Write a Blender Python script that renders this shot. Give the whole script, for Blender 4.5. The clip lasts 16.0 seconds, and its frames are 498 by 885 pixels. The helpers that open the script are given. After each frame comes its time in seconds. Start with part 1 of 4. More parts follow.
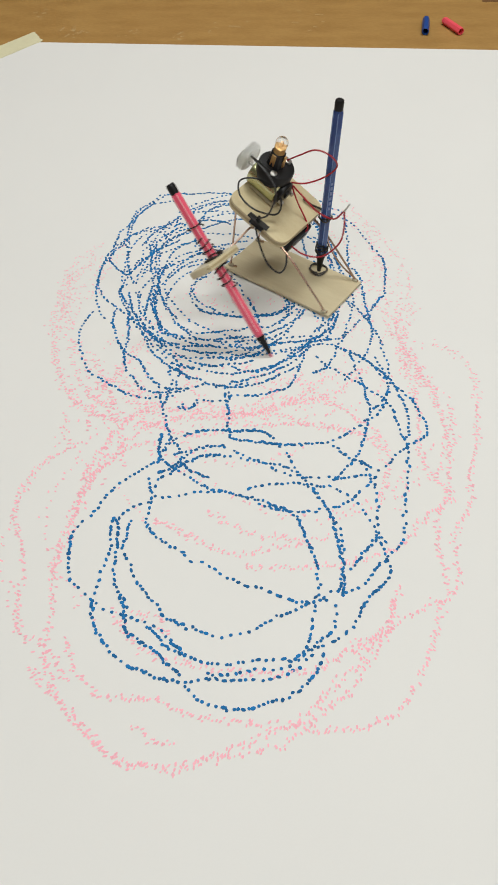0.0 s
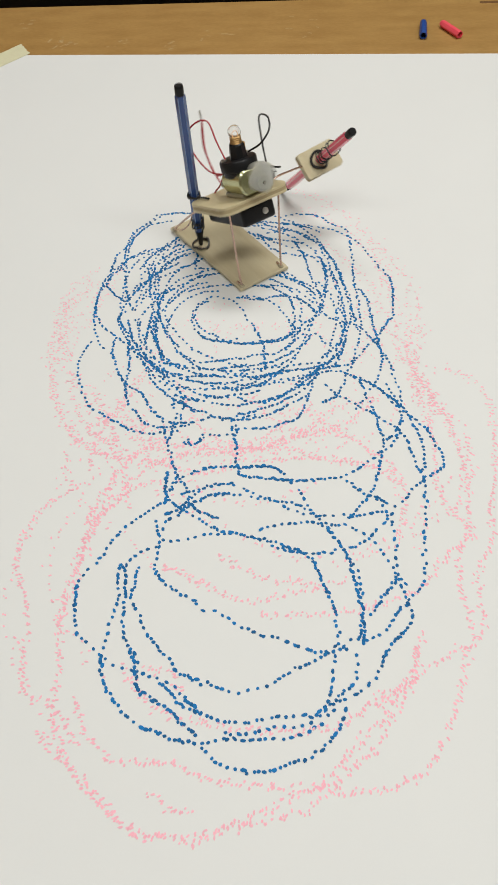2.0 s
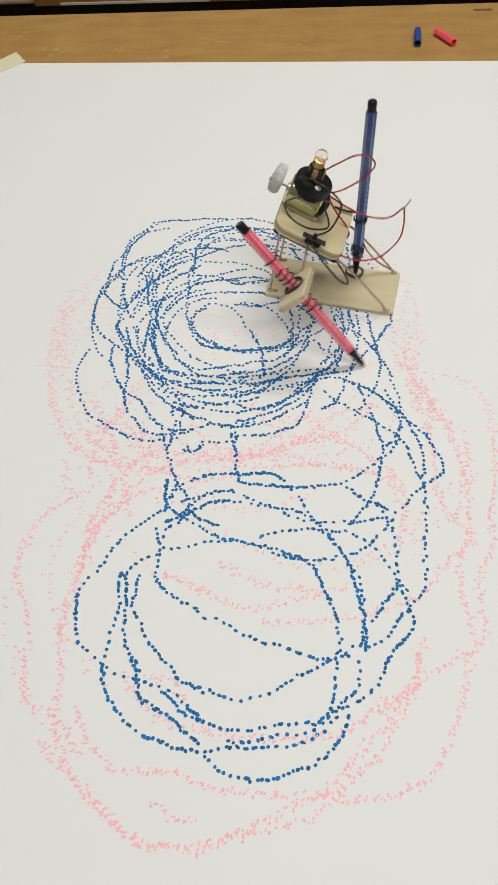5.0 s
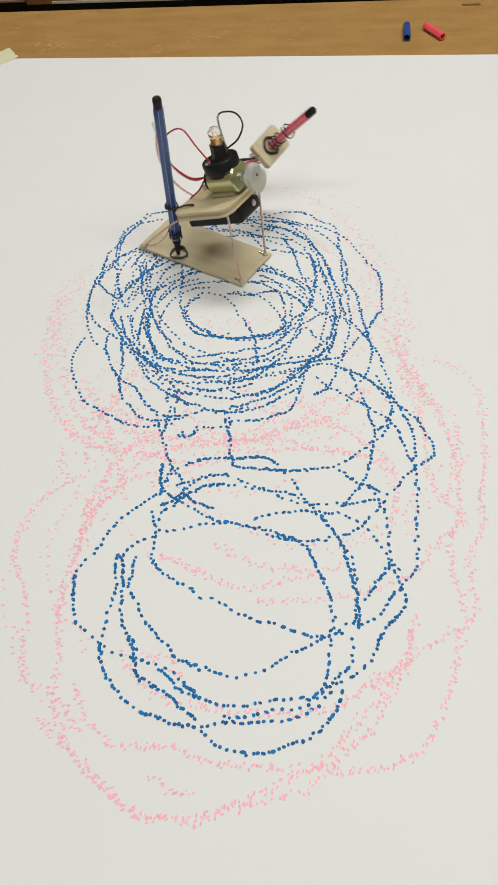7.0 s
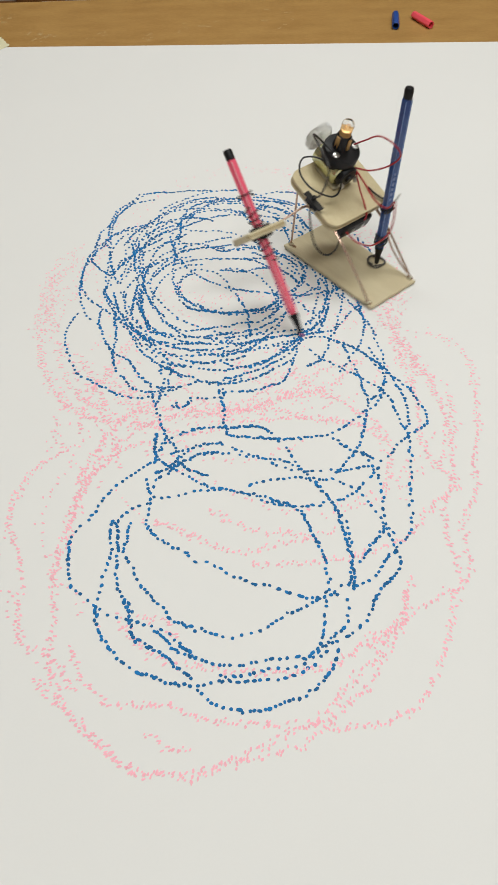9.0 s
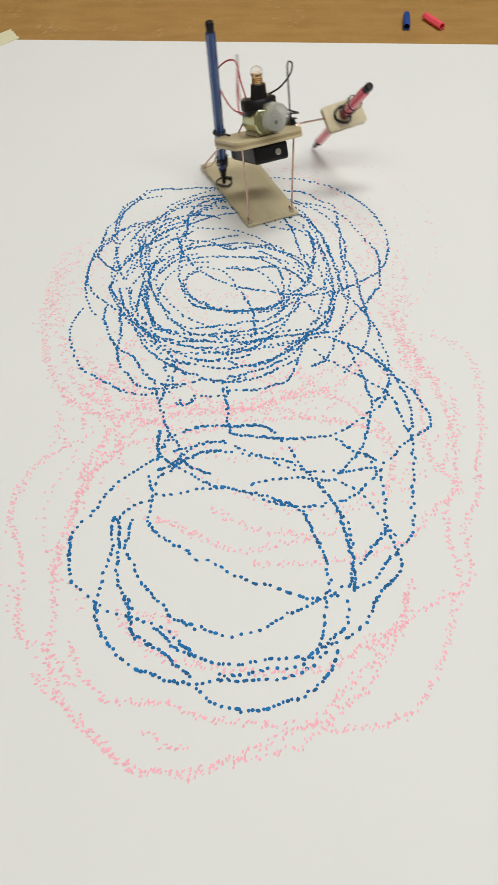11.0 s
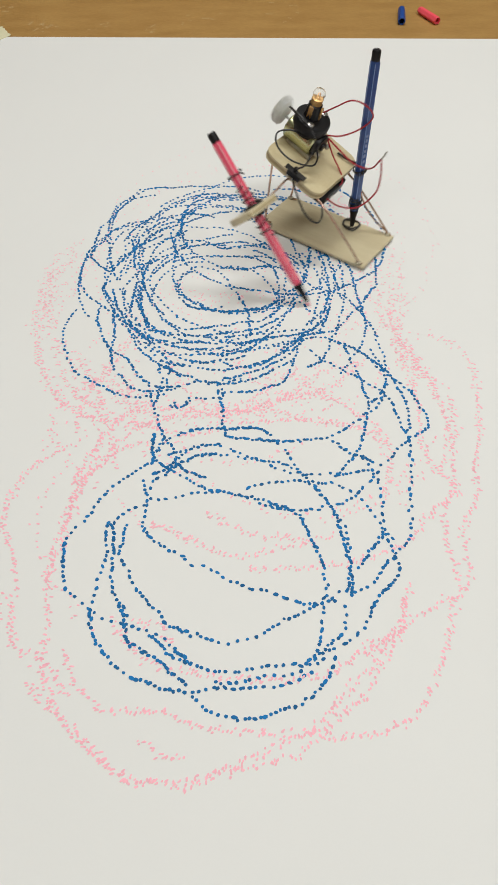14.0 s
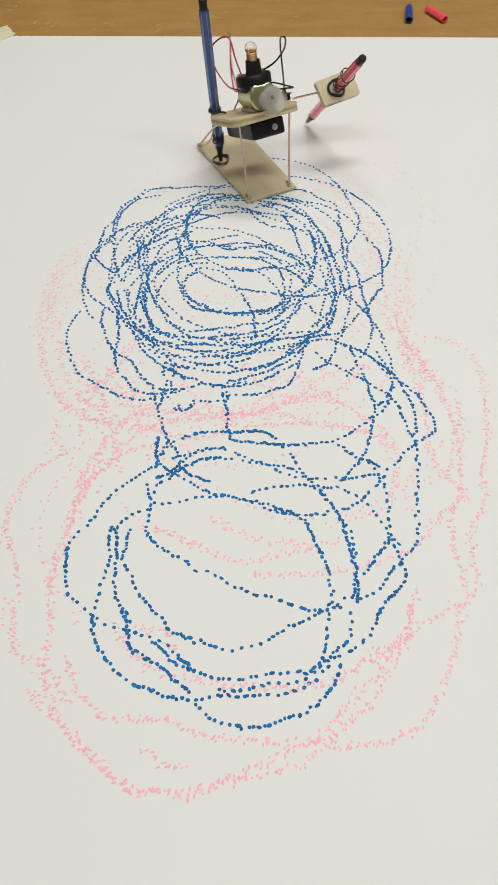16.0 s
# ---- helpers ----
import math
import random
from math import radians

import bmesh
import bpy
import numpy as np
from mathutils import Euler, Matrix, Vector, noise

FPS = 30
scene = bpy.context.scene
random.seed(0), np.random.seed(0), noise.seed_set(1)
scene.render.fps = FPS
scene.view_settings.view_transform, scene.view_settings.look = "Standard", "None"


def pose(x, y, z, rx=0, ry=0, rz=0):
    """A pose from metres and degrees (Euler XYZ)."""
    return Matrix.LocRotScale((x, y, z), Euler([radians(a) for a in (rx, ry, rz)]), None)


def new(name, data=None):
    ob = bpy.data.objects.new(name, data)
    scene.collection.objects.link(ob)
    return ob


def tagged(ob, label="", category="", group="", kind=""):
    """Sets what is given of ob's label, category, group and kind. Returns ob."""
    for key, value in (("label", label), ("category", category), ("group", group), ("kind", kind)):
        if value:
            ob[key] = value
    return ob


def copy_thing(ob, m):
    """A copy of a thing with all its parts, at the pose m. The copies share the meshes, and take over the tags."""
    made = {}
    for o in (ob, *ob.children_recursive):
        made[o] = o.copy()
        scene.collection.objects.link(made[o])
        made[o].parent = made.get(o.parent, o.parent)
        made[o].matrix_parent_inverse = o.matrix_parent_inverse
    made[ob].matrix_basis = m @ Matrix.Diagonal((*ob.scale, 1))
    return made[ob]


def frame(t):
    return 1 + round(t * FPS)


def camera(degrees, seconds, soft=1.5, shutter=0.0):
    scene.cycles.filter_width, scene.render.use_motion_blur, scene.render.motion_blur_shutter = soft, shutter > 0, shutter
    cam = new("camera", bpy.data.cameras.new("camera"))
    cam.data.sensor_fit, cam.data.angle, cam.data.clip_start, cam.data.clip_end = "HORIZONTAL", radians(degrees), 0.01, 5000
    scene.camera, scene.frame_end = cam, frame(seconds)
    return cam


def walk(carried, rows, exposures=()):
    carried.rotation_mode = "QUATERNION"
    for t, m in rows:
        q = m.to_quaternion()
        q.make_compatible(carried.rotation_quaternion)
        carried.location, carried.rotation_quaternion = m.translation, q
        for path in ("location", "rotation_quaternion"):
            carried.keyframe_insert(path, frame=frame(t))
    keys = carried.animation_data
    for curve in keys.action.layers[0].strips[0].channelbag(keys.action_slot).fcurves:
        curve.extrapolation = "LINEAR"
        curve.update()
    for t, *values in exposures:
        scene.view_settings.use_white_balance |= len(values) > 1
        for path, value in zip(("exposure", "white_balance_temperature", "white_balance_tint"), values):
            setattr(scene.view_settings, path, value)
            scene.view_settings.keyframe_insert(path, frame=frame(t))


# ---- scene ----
cam = camera(32.36, 16.0, soft=1.2, shutter=0.65)
PATH = [
    (0, 0.0008, 0.0004, 0.4545, 40.17, 0.33, 0.03),
    (0.5, 0.0024, 0.0071, 0.4557, 40.10, 0.71, -0.63),
    (1, 0.0028, 0.0192, 0.4563, 40.11, 0.89, -1.33),
    (1.5, -0.0011, 0.0262, 0.4554, 39.94, 0.99, -1.38),
    (2, -0.0092, 0.0379, 0.4543, 39.77, 0.91, -1.29),
    (2.5, -0.0150, 0.0441, 0.4544, 39.79, 0.90, -1.38),
    (3, -0.0201, 0.0464, 0.4532, 39.75, 0.97, -1.25),
    (3.5, -0.0216, 0.0490, 0.4536, 39.78, 0.94, -1.18),
    (4, -0.0174, 0.0450, 0.4543, 40.00, 0.85, -1.46),
    (4.5, -0.0135, 0.0407, 0.4546, 40.13, 0.79, -1.64),
    (7, -0.0141, 0.0245, 0.4540, 40.22, 0.68, -2.37),
    (7.5, -0.0178, 0.0091, 0.4455, 42.34, 0.70, -2.22),
    (8, -0.0171, 0.0046, 0.4379, 40.65, 0.91, -2.31),
    (8.5, -0.0145, 0.0007, 0.4339, 40.68, 1.19, -3.04),
    (9, -0.0169, 0.0023, 0.4369, 40.90, 0.51, -3.03),
    (11.5, -0.0191, 0.0042, 0.4374, 40.70, -0.33, -2.05),
    (12, -0.0181, 0.0067, 0.4368, 40.84, -0.17, -2.40),
    (12.5, -0.0171, 0.0084, 0.4365, 40.58, -0.25, -2.67),
    (13, -0.0161, 0.0093, 0.4361, 40.43, -0.17, -2.62),
    (13.5, -0.0167, 0.0106, 0.4355, 40.36, -0.16, -2.63),
    (14, -0.0170, 0.0116, 0.4358, 40.39, -0.13, -2.50),
    (14.5, -0.0189, 0.0132, 0.4354, 40.32, -0.19, -2.27),
    (15, -0.0189, 0.0149, 0.4334, 40.17, -0.20, -2.09),
    (15.5, -0.0177, 0.0160, 0.4339, 40.05, -0.12, -2.17),
    (16, -0.0163, 0.0178, 0.4335, 40.30, 0.06, -2.16),
]
walk(cam, [(t, pose(x, y, z, rx, ry, rz)) for t, x, y, z, rx, ry, rz in PATH])

# the drawing robot's way over the sheet: seconds, x, y, lift, tilt, lean, heading
ROBOT = [
    (0.00, 0.0329, 0.5615, -0.0000, 0.6, 0.3, 54.3),
    (0.25, 0.0405, 0.5802, 0.0001, 0.2, -0.4, 75.4),
    (0.50, 0.0410, 0.5995, 0.0003, -0.3, -1.1, 96.1),
    (0.75, 0.0350, 0.6161, 0.0002, -0.2, -0.5, 115.9),
    (1.00, 0.0239, 0.6289, 0.0001, -0.0, 0.1, 135.3),
    (1.25, 0.0127, 0.6393, 0.0002, 0.2, 0.0, 154.6),
    (1.50, -0.0004, 0.6438, 0.0003, 0.5, -0.1, 174.0),
    (1.75, -0.0117, 0.6397, 0.0001, 0.3, -0.2, 194.4),
    (2.00, -0.0203, 0.6293, -0.0001, 0.1, -0.3, 214.7),
    (2.25, -0.0284, 0.6146, -0.0001, 0.0, -0.1, 233.7),
    (2.50, -0.0314, 0.5971, -0.0000, -0.0, 0.1, 252.5),
    (2.75, -0.0382, 0.5776, -0.0002, -0.0, 0.5, 272.1),
    (3.00, -0.0386, 0.5589, -0.0004, 0.0, 1.0, 291.9),
    (3.25, -0.0299, 0.5439, -0.0003, 0.1, 0.9, 311.4),
    (3.50, -0.0166, 0.5336, -0.0003, 0.1, 0.9, 331.6),
    (3.75, 0.0036, 0.5315, -0.0003, -0.1, 0.3, 354.3),
    (4.00, 0.0221, 0.5372, -0.0003, -0.3, -0.3, 375.5),
    (4.25, 0.0391, 0.5462, -0.0005, -0.2, -0.3, 389.8),
    (4.50, 0.0530, 0.5566, -0.0007, -0.1, -0.3, 402.5),
    (4.75, 0.0613, 0.5697, -0.0006, -0.1, -0.3, 417.8),
    (5.00, 0.0663, 0.5857, -0.0006, -0.1, -0.2, 434.5),
    (5.25, 0.0666, 0.6035, -0.0005, -0.1, -0.2, 452.5),
    (5.50, 0.0611, 0.6212, -0.0004, -0.1, -0.1, 471.5),
    (5.75, 0.0498, 0.6365, -0.0004, -0.1, -0.1, 491.4),
    (6.00, 0.0336, 0.6472, -0.0003, -0.2, -0.0, 511.9),
    (6.25, 0.0147, 0.6513, -0.0003, -0.2, 0.0, 532.9),
    (6.50, -0.0044, 0.6481, -0.0002, -0.2, 0.1, 554.1),
    (6.75, -0.0208, 0.6380, -0.0001, -0.2, 0.1, 575.3),
    (7.00, -0.0320, 0.6227, -0.0001, -0.2, 0.2, 596.5),
    (7.25, -0.0310, 0.6037, -0.0002, -0.2, 0.4, 617.5),
    (7.50, -0.0226, 0.5836, -0.0003, -0.2, 0.6, 639.1),
    (7.75, -0.0078, 0.5683, -0.0001, -0.1, 0.4, 662.8),
    (8.00, 0.0129, 0.5597, -0.0000, 0.0, 0.2, 685.0),
    (8.25, 0.0277, 0.5525, 0.0000, 0.2, -0.0, 700.6),
    (8.50, 0.0428, 0.5493, 0.0001, 0.3, -0.2, 715.7),
    (8.75, 0.0670, 0.5542, -0.0000, 0.3, 0.1, 735.7),
    (9.00, 0.0895, 0.5661, -0.0002, 0.4, 0.3, 757.0),
    (9.25, 0.0989, 0.5855, -0.0002, 0.3, 0.3, 777.7),
    (9.50, 0.1018, 0.6080, -0.0001, 0.2, 0.2, 798.7),
    (9.75, 0.0975, 0.6311, -0.0001, 0.1, 0.2, 819.8),
    (10.00, 0.0862, 0.6520, -0.0001, 0.1, 0.2, 840.8),
    (10.25, 0.0693, 0.6682, -0.0000, -0.0, 0.1, 861.8),
    (10.50, 0.0489, 0.6782, 0.0000, -0.1, 0.1, 882.5),
    (10.75, 0.0277, 0.6813, 0.0000, -0.2, 0.0, 902.9),
    (11.00, 0.0081, 0.6779, 0.0001, -0.2, -0.0, 922.8),
    (11.25, -0.0078, 0.6693, 0.0001, -0.3, -0.0, 942.2),
    (11.50, -0.0187, 0.6573, 0.0001, -0.4, -0.1, 960.9),
    (11.75, -0.0275, 0.6409, 0.0003, -0.3, 0.0, 978.7),
    (12.00, -0.0310, 0.6242, 0.0005, -0.3, 0.1, 996.6),
    (12.25, -0.0270, 0.6072, 0.0002, -0.1, 0.2, 1016.1),
    (12.50, -0.0182, 0.5940, -0.0000, 0.1, 0.2, 1034.9),
    (12.75, -0.0044, 0.5876, 0.0001, -0.2, -0.1, 1051.8),
    (13.00, 0.0091, 0.5857, 0.0003, -0.5, -0.3, 1066.4),
    (13.25, 0.0249, 0.5866, 0.0004, -0.4, -0.7, 1076.0),
    (13.50, 0.0422, 0.5894, 0.0005, -0.3, -1.0, 1087.2),
    (13.75, 0.0597, 0.5957, 0.0004, -0.3, -0.3, 1108.5),
    (14.00, 0.0739, 0.6097, 0.0003, -0.2, 0.3, 1132.0),
    (14.25, 0.0792, 0.6239, 0.0003, -0.1, -0.1, 1151.0),
    (14.50, 0.0787, 0.6389, 0.0003, -0.0, -0.5, 1169.7),
    (14.75, 0.0765, 0.6655, 0.0002, -0.0, -0.1, 1191.4),
    (15.00, 0.0680, 0.6879, 0.0001, 0.0, 0.3, 1212.5),
    (15.25, 0.0569, 0.6997, 0.0001, 0.3, -0.0, 1229.0),
    (15.50, 0.0444, 0.7074, 0.0001, 0.5, -0.4, 1245.0),
    (15.75, 0.0251, 0.7133, 0.0001, 0.1, 0.2, 1264.5),
    (16.00, 0.0065, 0.7126, 0.0001, -0.3, 0.8, 1284.8),
]

# ---- light: a closed room under two ceiling lamps and an added far one ----
world = bpy.data.worlds.new("room_air")
scene.world = world
world.use_nodes = True
world.node_tree.nodes["Background"].inputs["Color"].default_value = (1.0, 0.95, 0.88, 1)
world.node_tree.nodes["Background"].inputs["Strength"].default_value = 0.02
LAMP_COLOUR = (0.978, 1.0, 0.978)
# the last lamp is an added fill that brightens the sheet's far end
LAMPS = [(-0.45, -0.35, 10.1), (0.75, -0.15, 14.5), (0.25, 1.25, 20.5)]     # x, y, watts
scene.view_settings.exposure = 0.0


# ---- materials ----
def material(name, colour, rough=0.5, metal=0.0, second=None, grain=40.0, fine=400.0, mix=0.5, bump=0.05, stretch=(1, 1, 1), coat=0.0,
             transmission=0.0, emission=None, glow=0.0, random_value=0.0, ior=1.45):
    """A principled surface with two scales of variation, a fine relief, and, where asked, a stretch of the grain."""
    m = bpy.data.materials.new(name)
    m.use_nodes = True
    nodes, links = m.node_tree.nodes, m.node_tree.links
    b = nodes["Principled BSDF"]
    second = second or tuple(c * 0.8 for c in colour)
    place = nodes.new("ShaderNodeTexCoord")
    mapping = nodes.new("ShaderNodeMapping")
    mapping.inputs["Scale"].default_value = stretch
    links.new(place.outputs["Object"], mapping.inputs["Vector"])
    coarse = nodes.new("ShaderNodeTexNoise")
    coarse.inputs["Scale"].default_value = grain
    coarse.inputs["Detail"].default_value = 4
    small = nodes.new("ShaderNodeTexNoise")
    small.inputs["Scale"].default_value = fine
    small.inputs["Detail"].default_value = 3
    for n in (coarse, small):
        links.new(mapping.outputs["Vector"], n.inputs["Vector"])
    blend = nodes.new("ShaderNodeMath")
    blend.operation = "MULTIPLY_ADD"
    links.new(coarse.outputs["Fac"], blend.inputs[0])
    blend.inputs[1].default_value = 0.65
    scaled = nodes.new("ShaderNodeMath")
    scaled.operation = "MULTIPLY"
    scaled.inputs[1].default_value = 0.35
    links.new(small.outputs["Fac"], scaled.inputs[0])
    links.new(scaled.outputs[0], blend.inputs[2])
    ramp = nodes.new("ShaderNodeMapRange")
    ramp.inputs["From Min"].default_value, ramp.inputs["From Max"].default_value = 0.35, 0.65
    ramp.inputs["To Max"].default_value = mix
    links.new(blend.outputs[0], ramp.inputs["Value"])
    colours = nodes.new("ShaderNodeMix")
    colours.data_type = "RGBA"
    colours.inputs[6].default_value, colours.inputs[7].default_value = (*colour, 1), (*second, 1)
    links.new(ramp.outputs["Result"], colours.inputs[0])
    out = colours.outputs[2]
    if random_value:
        geo = nodes.new("ShaderNodeNewGeometry")
        span = nodes.new("ShaderNodeMapRange")
        span.inputs["To Min"].default_value, span.inputs["To Max"].default_value = 1 - random_value, 1 + random_value
        links.new(geo.outputs["Random Per Island"], span.inputs["Value"])
        hsv = nodes.new("ShaderNodeHueSaturation")
        links.new(span.outputs["Result"], hsv.inputs["Value"])
        links.new(out, hsv.inputs["Color"])
        out = hsv.outputs["Color"]
    links.new(out, b.inputs["Base Color"])
    b.inputs["Roughness"].default_value, b.inputs["Metallic"].default_value = rough, metal
    b.inputs["Coat Weight"].default_value, b.inputs["Transmission Weight"].default_value = coat, transmission
    b.inputs["IOR"].default_value = ior
    if emission:
        b.inputs["Emission Color"].default_value, b.inputs["Emission Strength"].default_value = (*emission, 1), glow
    if bump:
        relief = nodes.new("ShaderNodeBump")
        relief.inputs["Strength"].default_value, relief.inputs["Distance"].default_value = bump, 0.001
        links.new(blend.outputs[0], relief.inputs["Height"])
        links.new(relief.outputs["Normal"], b.inputs["Normal"])
    return m


paper_white = material("paper_white", (0.80, 0.79, 0.765), 0.75, second=(0.775, 0.765, 0.74), grain=6, fine=700, bump=0.03)
table_wood = material("table_wood", (0.45, 0.26, 0.082), 0.45, second=(0.34, 0.18, 0.050), grain=26, fine=260, stretch=(0.7, 2.2, 1), mix=0.85, bump=0.03)
chalk_scratch = material("chalk_scratch", (0.50, 0.335, 0.15), 0.7, second=(0.42, 0.25, 0.085), grain=300, fine=1200, mix=1.0)
dark_stain = material("dark_stain", (0.18, 0.085, 0.028), 0.6)
tape_cream = material("tape_cream", (0.74, 0.70, 0.47), 0.6, second=(0.66, 0.61, 0.40), grain=120, fine=900, bump=0.1)
ink_blue = material("ink_blue", (0.0004, 0.150, 0.400), 0.75, second=(0.0004, 0.115, 0.320), bump=0, random_value=0.3)
ink_pink = material("ink_pink", (0.98, 0.47, 0.55), 0.7, second=(0.97, 0.54, 0.61), bump=0, random_value=0.06)
balsa = material("balsa", (0.66, 0.575, 0.385), 0.34, second=(0.57, 0.48, 0.30), grain=25, fine=260, stretch=(6, 0.6, 6), mix=0.9, bump=0.08)
plywood = material("plywood", (0.66, 0.565, 0.35), 0.45, second=(0.57, 0.465, 0.27), grain=22, fine=220, stretch=(5, 0.7, 5), mix=0.9, bump=0.08)
plywood_core = material("plywood_core", (0.46, 0.37, 0.21), 0.7, second=(0.36, 0.27, 0.14), grain=60, fine=400, stretch=(1, 1, 5))
copper = material("copper", (0.66, 0.46, 0.36), 0.26, 0.85, second=(0.50, 0.33, 0.25), grain=150, fine=900)
solder = material("solder", (0.55, 0.52, 0.47), 0.35, 0.7, grain=200)
glue = material("glue", (0.62, 0.55, 0.38), 0.25, transmission=0.3, grain=120)
black_plastic = material("black_plastic", (0.009, 0.009, 0.010), 0.34, second=(0.017, 0.016, 0.017), grain=90, fine=900, bump=0.05, ior=1.33)
black_rubber = material("black_rubber", (0.018, 0.016, 0.015), 0.6, second=(0.03, 0.028, 0.026), grain=90)
motor_metal = material("motor_metal", (0.56, 0.56, 0.33), 0.25, 0.9, second=(0.42, 0.44, 0.24), grain=60, fine=500, stretch=(1, 4, 1))
clear_plastic = material("clear_plastic", (0.90, 0.90, 0.87), 0.40, transmission=0.78, grain=90, bump=0.1, ior=1.22)
brass = material("brass", (0.60, 0.38, 0.16), 0.48, 0.9, second=(0.42, 0.24, 0.09), grain=120)
steel = material("steel", (0.62, 0.61, 0.58), 0.3, 0.95, grain=150)
bulb_glass = material("bulb_glass", (0.98, 0.97, 0.95), 0.20, transmission=1.0, bump=0, ior=1.3)
filament_glow = material("filament_glow", (0.9, 0.5, 0.2), 0.4, emission=(1.0, 0.48, 0.16), glow=0.08, bump=0)
pen_pink = material("pen_pink", (0.86, 0.11, 0.185), 0.22, second=(0.90, 0.15, 0.225), grain=60, fine=300, coat=0.6, bump=0.02)
pen_blue = material("pen_blue", (0.020, 0.058, 0.21), 0.2, second=(0.04, 0.10, 0.30), grain=60, fine=300, coat=0.6, bump=0.02)
cap_pink = material("cap_pink", (0.95, 0.11, 0.145), 0.3, second=(0.85, 0.07, 0.105), bump=0.02)
cap_blue = material("cap_blue", (0.02, 0.075, 0.31), 0.32, second=(0.015, 0.06, 0.25), bump=0.02)
stripe_pink = material("stripe_pink", (0.93, 0.46, 0.50), 0.25, coat=0.6, bump=0)
stripe_blue = material("stripe_blue", (0.14, 0.24, 0.50), 0.25, coat=0.6, bump=0)
nib_pink = material("nib_pink", (0.9, 0.2, 0.3), 0.8)
nib_blue = material("nib_blue", (0.02, 0.07, 0.35), 0.8)
wire_red = material("wire_red", (0.40, 0.018, 0.03), 0.35, second=(0.48, 0.03, 0.045), bump=0)
wire_black = material("wire_black", (0.014, 0.013, 0.013), 0.4, bump=0)
wire_grey = material("wire_grey", (0.07, 0.063, 0.058), 0.32, second=(0.12, 0.11, 0.10), grain=200, bump=0.03)
print_white = material("print_white", (0.16, 0.22, 0.42), 0.5, bump=0)
battery_violet = material("battery_violet", (0.10, 0.08, 0.25), 0.3)
cabinet_wood = material("cabinet_wood", (0.27, 0.115, 0.035), 0.38, second=(0.20, 0.08, 0.022), grain=9, fine=60, stretch=(7, 7, 0.7), mix=0.9, bump=0.04)
shelf_white = material("shelf_white", (0.56, 0.49, 0.38), 0.45, second=(0.50, 0.43, 0.33), grain=10)
# near-black colour that stands in for the shade under the cabinet
recess_shade = material("recess_shade", (0.03, 0.022, 0.016), 0.7)
pale_pine = material("pale_pine", (0.52, 0.36, 0.18), 0.55, second=(0.42, 0.27, 0.12), grain=12, fine=90, stretch=(1, 1, 7), mix=0.9)
red_paint = material("red_paint", (0.42, 0.05, 0.04), 0.4)
grey_metal = material("grey_metal", (0.4, 0.4, 0.4), 0.4, 0.6)
wall_paint = material("wall_paint", (0.72, 0.69, 0.62), 0.85, second=(0.68, 0.65, 0.58), grain=3, fine=200)
ceiling_paint = material("ceiling_paint", (0.8, 0.79, 0.76), 0.9, second=(0.77, 0.76, 0.73), grain=3, fine=200)
floor_lino = material("floor_lino", (0.12, 0.10, 0.085), 0.5, second=(0.09, 0.075, 0.065), grain=6, fine=120)
lamp_white = material("lamp_white", (0.85, 0.85, 0.84), 0.5)


# ---- small builders ----
def link_mesh(name, bm, mat, smooth=False):
    me = bpy.data.meshes.new(name)
    bmesh.ops.recalc_face_normals(bm, faces=bm.faces)
    bm.to_mesh(me)
    bm.free()
    me.materials.append(mat)
    if smooth:
        for p in me.polygons:
            p.use_smooth = True
        me.set_sharp_from_angle(angle=radians(38))
    return new(name, me)


def part(name, bm, mat, parent, label="", smooth=True):
    """Links a bmesh as one mesh object under a thing or a part."""
    ob = link_mesh(name, bm, mat, smooth)
    ob.parent = parent
    return tagged(ob, label)


def thing(name, label, category, m=None, group="", kind=""):
    ob = new(name)
    ob.empty_display_size = 0.02
    ob.matrix_basis = m or Matrix()
    return tagged(ob, label, category, group, kind)


def box(bm, lo, hi, m=None, bevel=0.0, segments=1):
    a, b = Vector(lo), Vector(hi)
    got = bmesh.ops.create_cube(bm, size=1, matrix=(m or Matrix()) @ Matrix.Translation((a + b) / 2) @ Matrix.Diagonal((*(b - a), 1)))
    if bevel:
        edges = list({e for v in got["verts"] for e in v.link_edges})
        bmesh.ops.bevel(bm, geom=edges, offset=bevel, segments=segments, affect="EDGES", profile=0.6)
    return bm


def boxed(lo, hi, m=None, bevel=0.0, segments=1):
    return box(bmesh.new(), lo, hi, m, bevel, segments)


def lathe(bm, profile, sides=16, m=None, turn=0.0):
    """A turned body round the local z axis from (radius, height) pairs, closed at both ends."""
    m = m or Matrix()
    rings = []
    for r, z in profile:
        rings.append([bm.verts.new(m @ Vector((r * math.cos(turn + 2 * math.pi * k / sides), r * math.sin(turn + 2 * math.pi * k / sides), z))) for k in range(sides)])
    for lower, upper in zip(rings, rings[1:]):
        for k in range(sides):
            bm.faces.new((lower[k], lower[(k + 1) % sides], upper[(k + 1) % sides], upper[k]))
    bm.faces.new(rings[0][::-1])
    bm.faces.new(rings[-1])
    return bm


def turned(profile, sides=16, m=None, turn=0.0):
    return lathe(bmesh.new(), profile, sides, m, turn)


